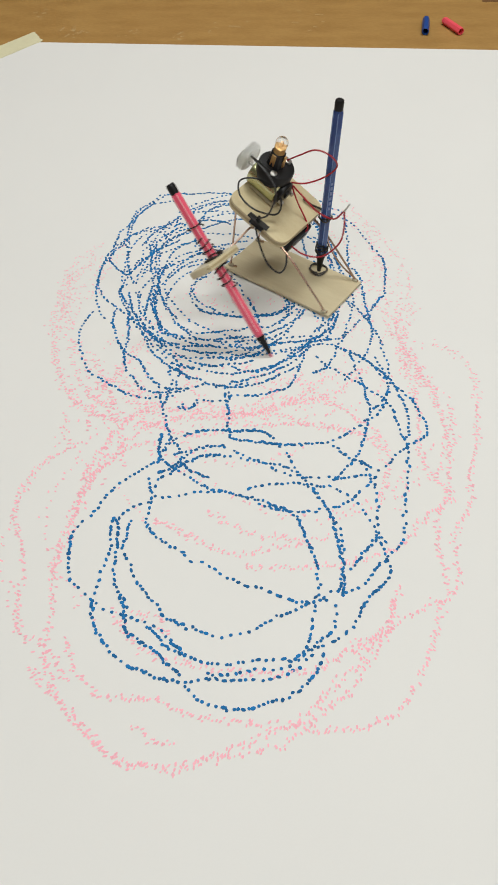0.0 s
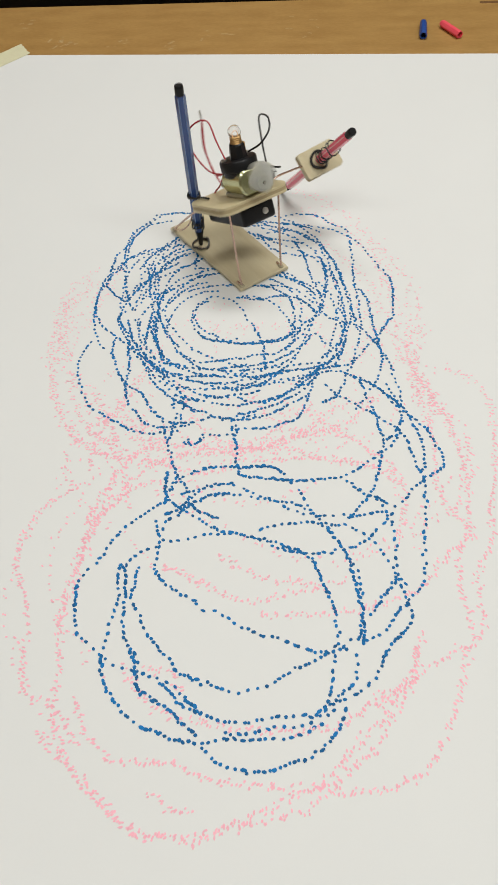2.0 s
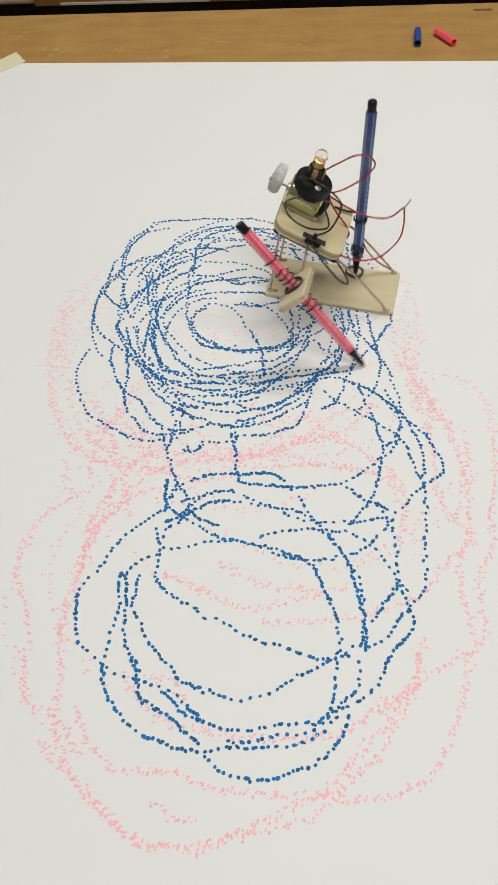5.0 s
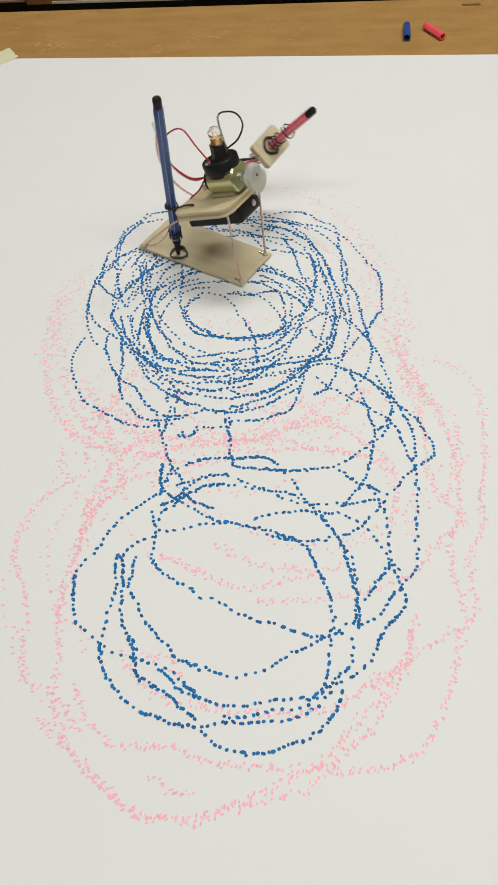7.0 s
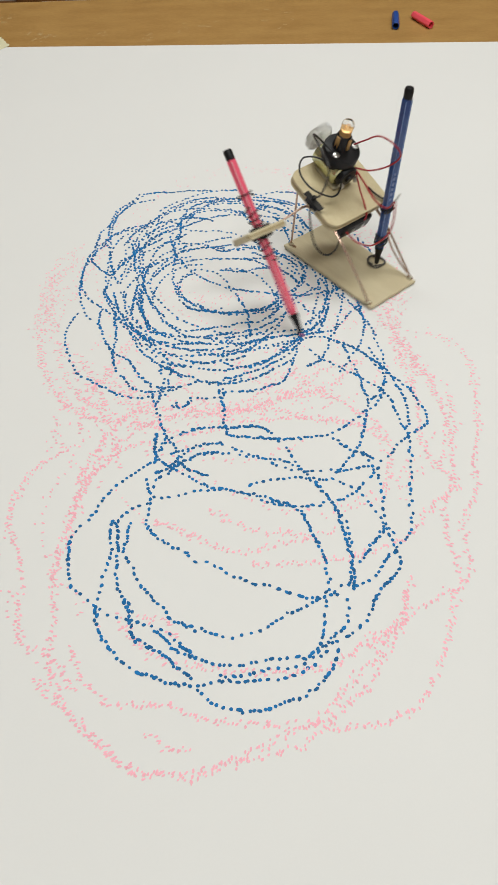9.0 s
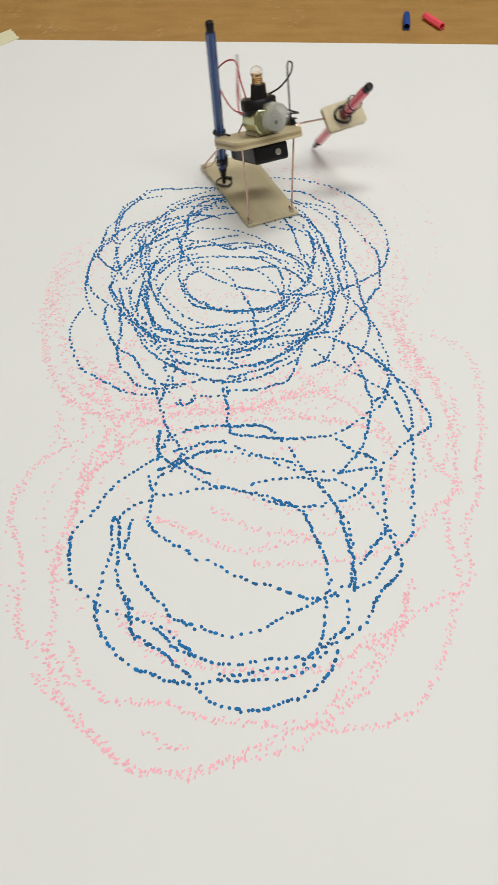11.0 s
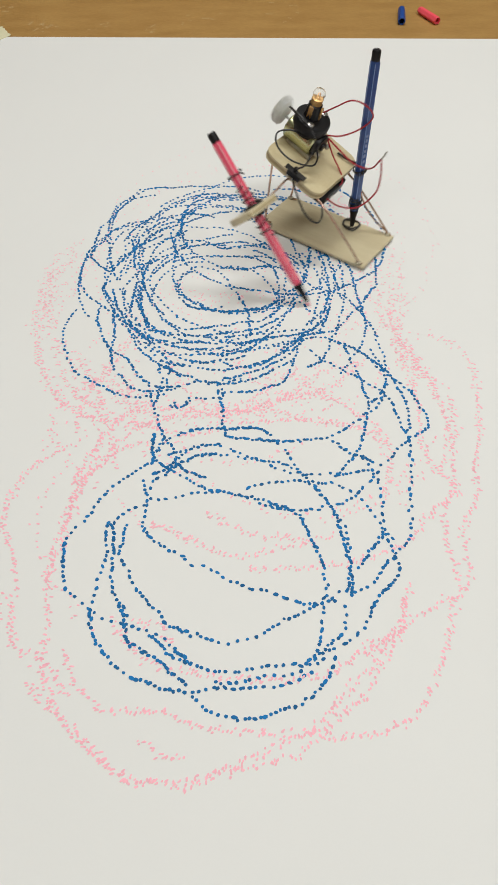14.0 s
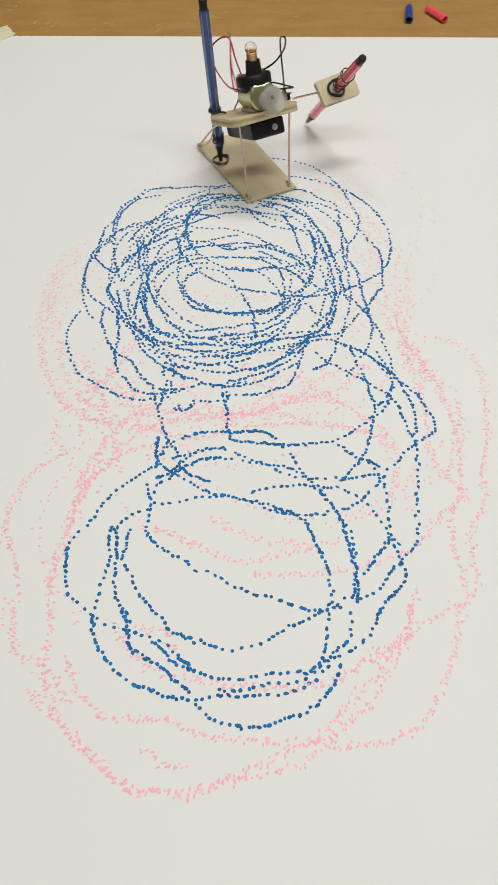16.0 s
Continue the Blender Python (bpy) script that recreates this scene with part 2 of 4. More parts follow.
def slab(bm, outline, low, high, m=None, rim=0.0):
    """An upright-sided plate from a plan outline; rim rounds its upper and lower edges."""
    m = m or Matrix()
    c = Vector((sum(p[0] for p in outline) / len(outline), sum(p[1] for p in outline) / len(outline)))
    rows = [(1.0, low), (1.0, high)] if not rim else [(0, low), (1, low + rim), (1, high - rim), (0, high)]
    rings = []
    for full, z in rows:
        ring = []
        for x, y in outline:
            p = Vector((x, y))
            if rim and not full:
                p = p - (p - c).normalized() * rim
            ring.append(bm.verts.new(m @ Vector((p.x, p.y, z))))
        rings.append(ring)
    n = len(outline)
    for a, b in zip(rings, rings[1:]):
        for k in range(n):
            bm.faces.new((a[k], a[(k + 1) % n], b[(k + 1) % n], b[k]))
    bm.faces.new(rings[0][::-1])
    bm.faces.new(rings[-1])
    return bm


def rounded(half_x, half_y, radius, steps=5):
    out = []
    for sx, sy, start in ((1, 1, 0), (-1, 1, 90), (-1, -1, 180), (1, -1, 270)):
        for k in range(steps + 1):
            a = radians(start + 90 * k / steps)
            out.append((sx * (half_x - radius) + radius * math.cos(a), sy * (half_y - radius) + radius * math.sin(a)))
    return out


def smooth_line(points, steps=6):
    """A smooth curve through points, end to end."""
    p = [Vector(q) for q in points]
    p = [p[0] * 2 - p[1]] + p + [p[-1] * 2 - p[-2]]
    out = []
    for a, b, c, d in zip(p, p[1:], p[2:], p[3:]):
        for k in range(steps):
            s = k / steps
            out.append(0.5 * (2 * b + (c - a) * s + (2 * a - 5 * b + 4 * c - d) * s * s + (3 * b - 3 * c + d - a) * s ** 3))
    return out + [p[-2]]


def tube(bm, line, radius, sides=6):
    """A round wire along a line of points."""
    rings, side = [], None
    for k, p in enumerate(line):
        way = (line[min(k + 1, len(line) - 1)] - line[max(k - 1, 0)]).normalized()
        if side is None:
            side = way.orthogonal().normalized()
        side = (side - way * side.dot(way)).normalized()
        up = way.cross(side)
        rings.append([bm.verts.new(p + radius * (math.cos(2 * math.pi * j / sides) * side + math.sin(2 * math.pi * j / sides) * up)) for j in range(sides)])
    for a, b in zip(rings, rings[1:]):
        for j in range(sides):
            bm.faces.new((a[j], a[(j + 1) % sides], b[(j + 1) % sides], b[j]))
    bm.faces.new(rings[0][::-1])
    bm.faces.new(rings[-1])
    return bm


def wire(points, radius, steps=6, sides=6):
    return tube(bmesh.new(), smooth_line(points, steps), radius, sides)


def ring_wire(bm, m, radius, thick, turns=1.0, rise=0.0, start=0.0, steps=18):
    """A coil of wire round the local z axis of m."""
    n = max(8, int(steps * turns))
    line = []
    for k in range(n + 1):
        a = start + 2 * math.pi * turns * k / n
        wobble = 1 + 0.08 * math.sin(3.1 * a + 1.3)
        line.append(m @ Vector((radius * wobble * math.cos(a), radius * wobble * math.sin(a), rise * k / n + 0.0006 * math.sin(2.3 * a))))
    return tube(bm, line, thick, 5)


# ---- the room ----
def structure(name, bm, mat, label, category):
    return tagged(link_mesh(name, bm, mat), label, category, kind="structure")


FLOOR, TOP = -0.75, 1.95
structure("floor", boxed((-2.6, -2.6, FLOOR - 0.1), (2.6, 2.7, FLOOR)), floor_lino, "dark linoleum floor of the workshop room", "floor")
structure("ceiling", boxed((-2.6, -2.6, TOP), (2.6, 2.7, TOP + 0.1)), ceiling_paint, "plain white painted ceiling", "ceiling")
structure("wall_north", boxed((-2.6, 2.6, FLOOR), (2.6, 2.7, TOP)), wall_paint, "plain cream wall behind the cabinet", "wall")
structure("wall_south", boxed((-2.6, -2.6, FLOOR), (2.6, -2.5, TOP)), wall_paint, "plain cream painted wall", "wall")
structure("wall_west", boxed((-2.6, -2.5, FLOOR), (-2.5, 2.6, TOP)), wall_paint, "plain cream painted wall", "wall")
structure("wall_east", boxed((2.5, -2.5, FLOOR), (2.6, 2.6, TOP)), wall_paint, "plain cream painted wall", "wall")


def ceiling_lamp(x, y, watts):
    ob = thing("ceiling_light", "white ceiling light fitting out of view, with a flat diffuser", "lamp", pose(x, y, TOP), group="ceiling lights")
    bm = boxed((-0.62, -0.17, -0.05), (0.62, 0.17, 0), bevel=0.008)
    part("housing", bm, lamp_white, ob)
    part("diffuser", boxed((-0.59, -0.15, -0.056), (0.59, 0.15, -0.05), bevel=0.002), lamp_white, ob)
    lamp = bpy.data.lights.new("tube_light", "AREA")
    lamp.shape, lamp.size, lamp.size_y = "RECTANGLE", 1.15, 0.28
    lamp.energy, lamp.color = watts, LAMP_COLOUR
    new("tube_light", lamp).matrix_basis = pose(x, y, TOP - 0.06)


for lamp_x, lamp_y, lamp_watts in LAMPS:
    ceiling_lamp(lamp_x, lamp_y, lamp_watts)


# ---- the table ----
EDGE = 1.109      # far edge of the table


def table():
    ob = thing("table", "worn brown wooden work table with scratches", "table")
    top = boxed((-0.95, -0.55, -0.0285), (0.95, EDGE, -0.0005), bevel=0.0015)
    desk = part("tabletop", top, table_wood, ob, smooth=False)
    part("apron", boxed((-0.88, -0.48, -0.11), (0.88, EDGE - 0.07, -0.0285)), table_wood, ob, smooth=False)
    for x in (-0.86, 0.86):
        for y in (-0.46, EDGE - 0.09):
            part("leg", boxed((x - 0.025, y - 0.025, FLOOR), (x + 0.025, y + 0.025, -0.11), bevel=0.003), table_wood, ob, smooth=False)
    rng = random.Random(5)
    marks = ((-0.205, 1.012, 0.018, 14, 60), (-0.085, 1.0, 0.012, 7, 60), (-0.14, 1.008, 0.014, 5, 40), (-0.03, 1.02, 0.03, 6, 20), (0.07, 1.035, 0.03, 6, 15), (-0.25, 1.06, 0.02, 5, 25))
    for cx, cy, spread, count, turn in marks:
        bm = bmesh.new()
        for k in range(count):
            x, y = cx + rng.gauss(0, spread * 0.4), cy + rng.gauss(0, spread * 0.4)
            long, wide = rng.uniform(0.0012, 0.005), rng.uniform(0.0006, 0.0013)
            box(bm, (-long, -wide, -0.0002), (long, wide, 0.00005 + 0.00001 * k), pose(x, y, -0.0005, rz=turn + rng.gauss(0, 25)))
        tagged(part("scratch", bm, chalk_scratch, desk, "pale scratches in the varnish", smooth=False), kind="stuff")
    part("stain", slab(bmesh.new(), [(0.294 + 0.012 * math.cos(a), 1.089 + 0.0035 * math.sin(a) + 0.001 * math.sin(3 * a)) for a in np.linspace(0, 6.0, 16)], -0.0005, -0.0003), dark_stain, desk,
         "small dark stain", smooth=False)
    return ob


table()


# ---- the sheet with its ink ----
PAPER = pose(-0.279, 0.9875, 0, rz=-2.75)


def ink_mark(bm, x, y, long, wide, turn, z, sides=7):
    """One flat dab of ink, a rounded flake with a rim."""
    c, s = math.cos(turn), math.sin(turn)
    top, low = [], []
    for k in range(sides):
        a = 2 * math.pi * k / sides
        u, v = long * math.cos(a) * INK.uniform(0.8, 1.12), wide * math.sin(a) * INK.uniform(0.85, 1.1)
        top.append(bm.verts.new((x + c * u - s * v, y + s * u + c * v, z)))
        low.append(bm.verts.new((x + c * u - s * v, y + s * u + c * v, z - 0.0005)))
    bm.faces.new(top)
    for k in range(sides):
        bm.faces.new((low[k], low[(k + 1) % sides], top[(k + 1) % sides], top[k]))


INK = random.Random(11)


def youth(y):
    """How young the ink is, 0 to 1: the ring of late loops lies at the far end of the sheet."""
    return min(1.0, max(0.0, (y - 0.40) / 0.12))


def dot_line(bm, points, spacing=0.0030, z=0.00022):
    """Blue dots along a line: the pen hops as the robot shakes, in longer, thinner dabs where it ran last."""
    gap, p = INK.uniform(0, spacing), Vector(points[0])
    stretch = 1.0
    for q in points[1:]:
        q = Vector(q)
        way, left = q - p, (q - p).length
        while gap < left:
            d = p + way * (gap / left if left else 0)
            turn = math.atan2(way.y, way.x) + INK.gauss(0, 0.3)
            late = youth(d.y)
            long = (1.08 - 0.05 * late) * INK.choice((0.0010, 0.0011, 0.0012, 0.0013, 0.0017)) * INK.uniform(0.85, 1.1)
            ink_mark(bm, d.x + INK.gauss(0, 0.0005), d.y + INK.gauss(0, 0.0005), long, (1.08 - 0.15 * late) * INK.uniform(0.00085, 0.00115), turn, z + INK.uniform(0, 0.0002))
            stretch = min(1.7, max(0.6, stretch + INK.gauss(0, 0.25)))
            gap += spacing * (1.0 - 0.05 * late) * stretch * INK.uniform(0.75, 1.25)
        gap -= left
        p = q


def tick_line(bm, points, spacing=0.0014, z=0.00016, spread=0.0011):
    """Pink ticks beside a line: the slanting pen skids at each hop, and scatters a finer stipple where it ran last."""
    gap, p = INK.uniform(0, spacing), Vector(points[0])
    for q in points[1:]:
        q = Vector(q)
        way, left = q - p, (q - p).length
        while gap < left:
            d = p + way * (gap / left if left else 0)
            turn = math.atan2(way.y, way.x) + radians(62) + INK.gauss(0, 0.3)
            late = youth(d.y)
            size, wander = 1.0 - 0.22 * late, spread * (0.9 + 1.0 * late)
            ink_mark(bm, d.x + INK.gauss(0, wander), d.y + INK.gauss(0, wander), size * INK.uniform(0.0007, 0.0015), size * INK.uniform(0.00048, 0.00075), turn, z + INK.uniform(-0.0001, 0.0001), 6)
            gap += spacing * (1.0 + 0.35 * late) * INK.uniform(0.5, 1.6)
        gap -= left
        p = q


BLUE_ORBITS = [
    (-0.052, 0.302, 97.9, 273.7, "68 64 61 59 58 57 55 57 61 63 63 64 65 63 61 60 59 57 57 59 68"),
    (-0.012, 0.271, -134.8, -61.0, "52 53 53 53 52 52 52 57"),
    (0.019, 0.253, -95.8, 20.7, "31 32 30 28 29 31 31 32 23"),
    (-0.088, 0.28, -7.0, 42.1, "144 144 144 144 144 144 145 145 144 143 142 143 145 147"),
    (-0.013, 0.356, 33.2, 123.3, "40 42 43 41 39 39 42 45"),
    (-0.033, 0.362, 97.6, 150.6, "32 32 32 32"),
    (-0.055, 0.385, -231.5, -128.7, "12 9 10 9"),
    (-0.011, 0.303, 171.5, 398.6, "80 79 78 80 84 89 94 99 102 103 104 104 102 101 100 97 93 94 94 95 96 95 93 90 90 92 93 91 91 93 97 99 95 92 92 94 97 100 103 106 104"),
    (-0.006, 0.242, -133.5, -19.4, "47 50 51 50 50 49 48 49 51 50 51 49"),
    (-0.089, 0.321, -406.3, -103.8, "5 0 6"),
    (-0.227, 0.299, -3.7, 7.2, "142 142 142 142"),
    (-0.036, 0.283, 171.7, 219.1, "49 49 49 48 48 52"),
    (-0.035, 0.258, -170.5, -96.6, "42 43 41 38 38 41 46"),
    (0.002, 0.343, -163.1, 23.1, "84 88 94 96 98 101 102 104 108 109 108 110 107 103 98 94 93 91 91 90 96 98 97 96 98 101 101 100 99 99 101 104 107 110 114"),
    (-0.011, 0.31, 156.1, 490.9, "61 58 56 47 40 36 35 31 30 31 34 37 41 45 58 70 64 56 50 45 42 41 37 33 31 29 29 28 29 31 35 42 78"),
    (0.008, 0.443, -130.5, -24.0, "118 126 125 117 110 107 105 106 108 112 116 119 121 122 123 123 121 119 116 115 116 115 117 121 126"),
    (-0.001, 0.285, 41.1, 161.0, "107 93 86 80 76 75 76 80 82 84 87 91 93 93 92 90 91 87 82 88 92 91"),
    (-0.015, 0.275, 14.3, 121.1, "103 101 101 101 101 100 97 91 92 95 95 94 95 97 102 106 106 104 99 95 95"),
    (0.013, 0.301, -43.0, 112.9, "54 49 46 44 44 44 44 45 47 50 51 48 46 46 45"),
    (0.029, 0.45, -126.1, 18.7, "77 73 70 69 68 68 68 70 70 69 69 70 72 73 73 73 71 69 67 66"),
    (0.139, 0.412, 172.9, 189.2, "157 156 156 156 156 157"),
    (0.032, 0.424, 175.9, 228.7, "99 97 96 95 95 95 94 97 99 97 94"),
    (-0.047, 0.421, -168.8, 5.9, "7 7 5 8"),
    (0.107, 0.423, -141.6, -113.2, "66 66 66 65 67"),
    (-0.005, 0.351, -47.4, -27.7, "95 95 94 95 96"),
    (0.012, 0.406, -54.6, 2.2, "69 69 68 69 69 68 69 70"),
    (-0.002, 0.583, 124.3, 213.3, "119 126 125 124 123 121 118 119 120 119 118 117 119 123 125 127 127 126 123 120 118"),
    (-0.023, 0.607, 126.3, 215.9, "80 85 89 89 89 87 85 84 83 83 83 85 86 88 89"),
    (-0.081, 0.593, 102.9, 231.3, "40 37 36 34 34 36 39 37 36 35"),
    (0.154, 0.585, 172.6, 199.6, "240 241 240 239 238 237 236 237 240 241 240 240 239"),
    (0.041, 0.558, 152.3, 213.7, "122 124 125 123 121 119 117 118 120 122 123 124 125 125 117"),
    (0.023, 0.545, 140.6, 211.4, "104 103 103 102 100 99 100 102 103 104 103 102 101 102"),
    (-0.031, 0.535, 98.3, 301.5, "53 52 50 47 46 46 48 49 49 49 50 51 52 50 48 47 47 48 50"),
    (-0.022, 0.55, 175.9, 285.4, "80 86 83 80 78 77 76 78 80 81 83 86 85 84 82 81 80 79"),
    (-0.023, 0.531, 169.4, 291.3, "79 75 73 71 70 69 68 69 71 72 76 76 73 72 71 71 71"),
    (-0.035, 0.508, 166.2, 296.6, "74 75 74 72 71 71 69 66 68 73 76 77 74 70 69 72 73 73"),
    (-0.05, 0.481, 141.9, 273.3, "61 53 48 46 47 48 49 51 51 54 54 51 49 47"),
    (-0.067, 0.493, 155.4, 280.3, "65 66 67 67 66 65 66 67 66 65 65 66 67 67 65 65"),
    (-0.035, 0.523, -40.8, 114.0, "54 46 42 38 36 35 35 37 41 45 46 46 40 32"),
    (-0.004, 0.56, -165.8, -47.8, "45 47 47 46 46 47 46 45 46 47 47"),
    (-0.006, 0.574, -124.0, -50.5, "63 61 60 60 60 61 62 61 60"),
    (-0.015, 0.604, -112.0, -61.3, "121 123 124 124 124 123 122 121 119 120 122 124 128"),
    (-0.017, 0.638, -103.8, -61.9, "163 165 166 165 164 162 161 159 159 159 161 164 167 170"),
    (-0.017, 0.53, -121.8, -32.9, "80 79 78 78 79 79 78 78 79 78 78 80 79 76"),
    (-0.056, 0.447, -17.1, 150.6, "11 7 10 9"),
    (-0.137, 0.447, -21.6, 14.8, "78 78 78 78 77 77 80"),
    (-0.099, 0.45, -16.8, 23.6, "45 44 45 45 45"),
    (-0.045, 0.422, -168.2, 23.2, "6 7 4 8"),
    (-0.025, 0.442, -126.6, -61.3, "21 20 19 20"),
    (-0.336, 0.384, 5.7, 10.1, "320 320 320 320"),
    (-0.024, 0.58, -45.6, 61.4, "133 128 124 121 118 115 112 110 108 106 105 106 107 109 111 115 119 124 128 125 124 125 121 115 106"),
    (0.018, 0.572, -71.3, 87.9, "88 93 97 95 93 92 92 92 93 94 93 93 93 94 93 91 90 91 93 95 96 96 95 94 93 92 91 90"),
    (-0.041, 0.577, -47.1, 39.9, "93 93 93 93 94 96 96 94 92 90 89 90 92 94 96 99"),
    (-0.045, 0.561, -37.0, 55.5, "120 122 123 122 121 121 121 121 121 120 119 119 120 122 123 124 124 123 122 120 117"),
    (-0.035, 0.57, -39.6, 59.9, "113 110 107 105 103 102 102 102 102 101 101 102 104 106 108 111 112 111 109 101 93"),
    (0.012, 0.584, -42.9, 95.2, "54 50 48 46 46 47 48 51 54 47 43 41 41 47 63"),
    (-0.046, 0.46, -19.6, 65.2, "139 144 147 148 148 148 147 147 147 147 146 145 145 144 139 134 131 134 138 142 147 153 155 153"),
    (-0.015, 0.546, -51.8, 56.9, "52 53 52 52 51 52 53 53 53 53 51"),
    (-0.008, 0.544, -35.6, 73.2, "43 40 39 39 40 41 41 40 39"),
    (-0.01, 0.532, -0.8, 98.7, "38 36 36 36 37 37 37 36"),
    (-0.011, 0.548, -96.3, -46.6, "59 58 58 58 58 58 58"),
    (0.042, 0.512, -369.2, -152.0, "11 9 12 5 5 15"),
    (0.038, 0.408, 12.6, 134.2, "79 75 72 71 72 74 76 75 77 76 73 71 70 70 71 73 76 80"),
    (-0.019, 0.527, -86.9, -32.3, "76 76 77 76 76 76 76 76 77"),
    (-0.044, 0.563, -78.4, -47.2, "125 125 125 125 125 125 125 124"),
    (-0.005, 0.475, -107.4, 12.3, "48 46 47 47 47 49 48 45 44 45 47 52"),
    (0.031, 0.483, -69.4, 2.6, "34 35 35 34 34 36"),
    (0.021, 0.382, 3.6, 72.2, "84 84 85 86 86 84 83 82 82 83 85 90"),
    (-0.025, 0.422, -21.8, 27.1, "109 109 109 110 110 108 108 108 108 109 111"),
    (0.038, 0.408, -19.3, 32.7, "71 73 73 73 72 72 73 74"),
    (0.092, 0.402, -36.5, 45.3, "30 32 31 29 30 33"),
    (0.037, 0.415, 27.7, 65.3, "71 70 70 70 70 70"),
    (-0.007, 0.626, -305.5, -149.8, "42 42 43 43 42 43 44 43 41 40 40 43 48"),
    (-0.011, 0.543, 22.7, 119.2, "66 64 63 62 60 58 56 53 50 51 60 66 72"),
    (-0.036, 0.574, 14.5, 161.0, "66 63 60 57 55 53 51 49 49 52 65 67 66 61 57 54 52"),
    (-0.007, 0.517, 119.1, 152.5, "111 110 111 110 110 111 110 111"),
    (-0.006, 0.273, -109.8, -40.1, "63 61 60 58 59 62 61 60 60"),
    (-0.023, 0.258, -33.6, 2.6, "62 61 60 60 63"),
    (-0.041, 0.382, 150.1, 234.8, "24 23 24 24 24"),
    (-0.003, 0.357, 149.4, 170.7, "62 62 62 62"),
    (-0.018, 0.318, 67.3, 112.6, "79 80 78 76 78 79 79 79"),
    (-0.017, 0.293, 91.1, 113.7, "88 88 88 88 88"),
    (-0.018, 0.323, 94.6, 136.4, "51 51 51 51 51"),
    (-0.028, 0.26, -153.9, -106.0, "38 36 37 37 37"),
    (-0.064, 0.27, -172.0, -118.4, "18 18 18"),
    (-0.001, 0.571, 135.1, 225.7, "78 82 83 80 77 78 81 82"),
    (-0.029, 0.535, 88.6, 292.8, "41 42 40 39 40 39 41 42 39 39"),
    (-0.025, 0.543, 118.6, 296.9, "25 26 25 25 26 26 26"),
    (-0.034, 0.53, 155.4, 291.8, "46 43 44 49 43 43 48"),
    (-0.031, 0.527, 152.8, 287.2, "57 53 55 56 56 54 54 56"),
    (-0.017, 0.535, 171.5, 271.8, "78 73 74 74 74 77 76 77 73"),
    (0.033, 0.568, -162.7, -132.9, "139 139 138 139 139"),
    (0.006, 0.541, 30.4, 108.1, "55 55 54 56 52 57"),
    (-0.013, 0.495, 41.4, 117.4, "90 88 93 91 88 87 89 90 92"),
    (0.011, 0.532, 18.0, 123.0, "40 40 40 37 33 43"),
    (-0.004, 0.57, -99.6, 2.5, "57 56 58 54 56 58 57"),
    (-0, 0.528, -114.6, 13.7, "33 26 29 31 31 29"),
    (-0.007, 0.535, -98.2, -0.7, "50 49 50 50 47 51"),
    (0.009, 0.537, -101.6, 16.2, "65 57 56 60 63 60 60 60 61"),
    (-0, 0.544, -102.7, -38.3, "75 74 73 75 75 74"),
    (-0.042, 0.616, 71.6, 219.3, "71 68 68 74 71 73 69 66 66 69 76"),
    (-0.119, 0.547, -6.0, 36.8, "198 195 194 196 196 198 194"),
    (-0.079, 0.558, 57.5, 142.4, "27 21 16 16 16 16 15 15"),
    (-0.001, 0.498, -111.9, -10.9, "42 45 44 41 41 47"),
]
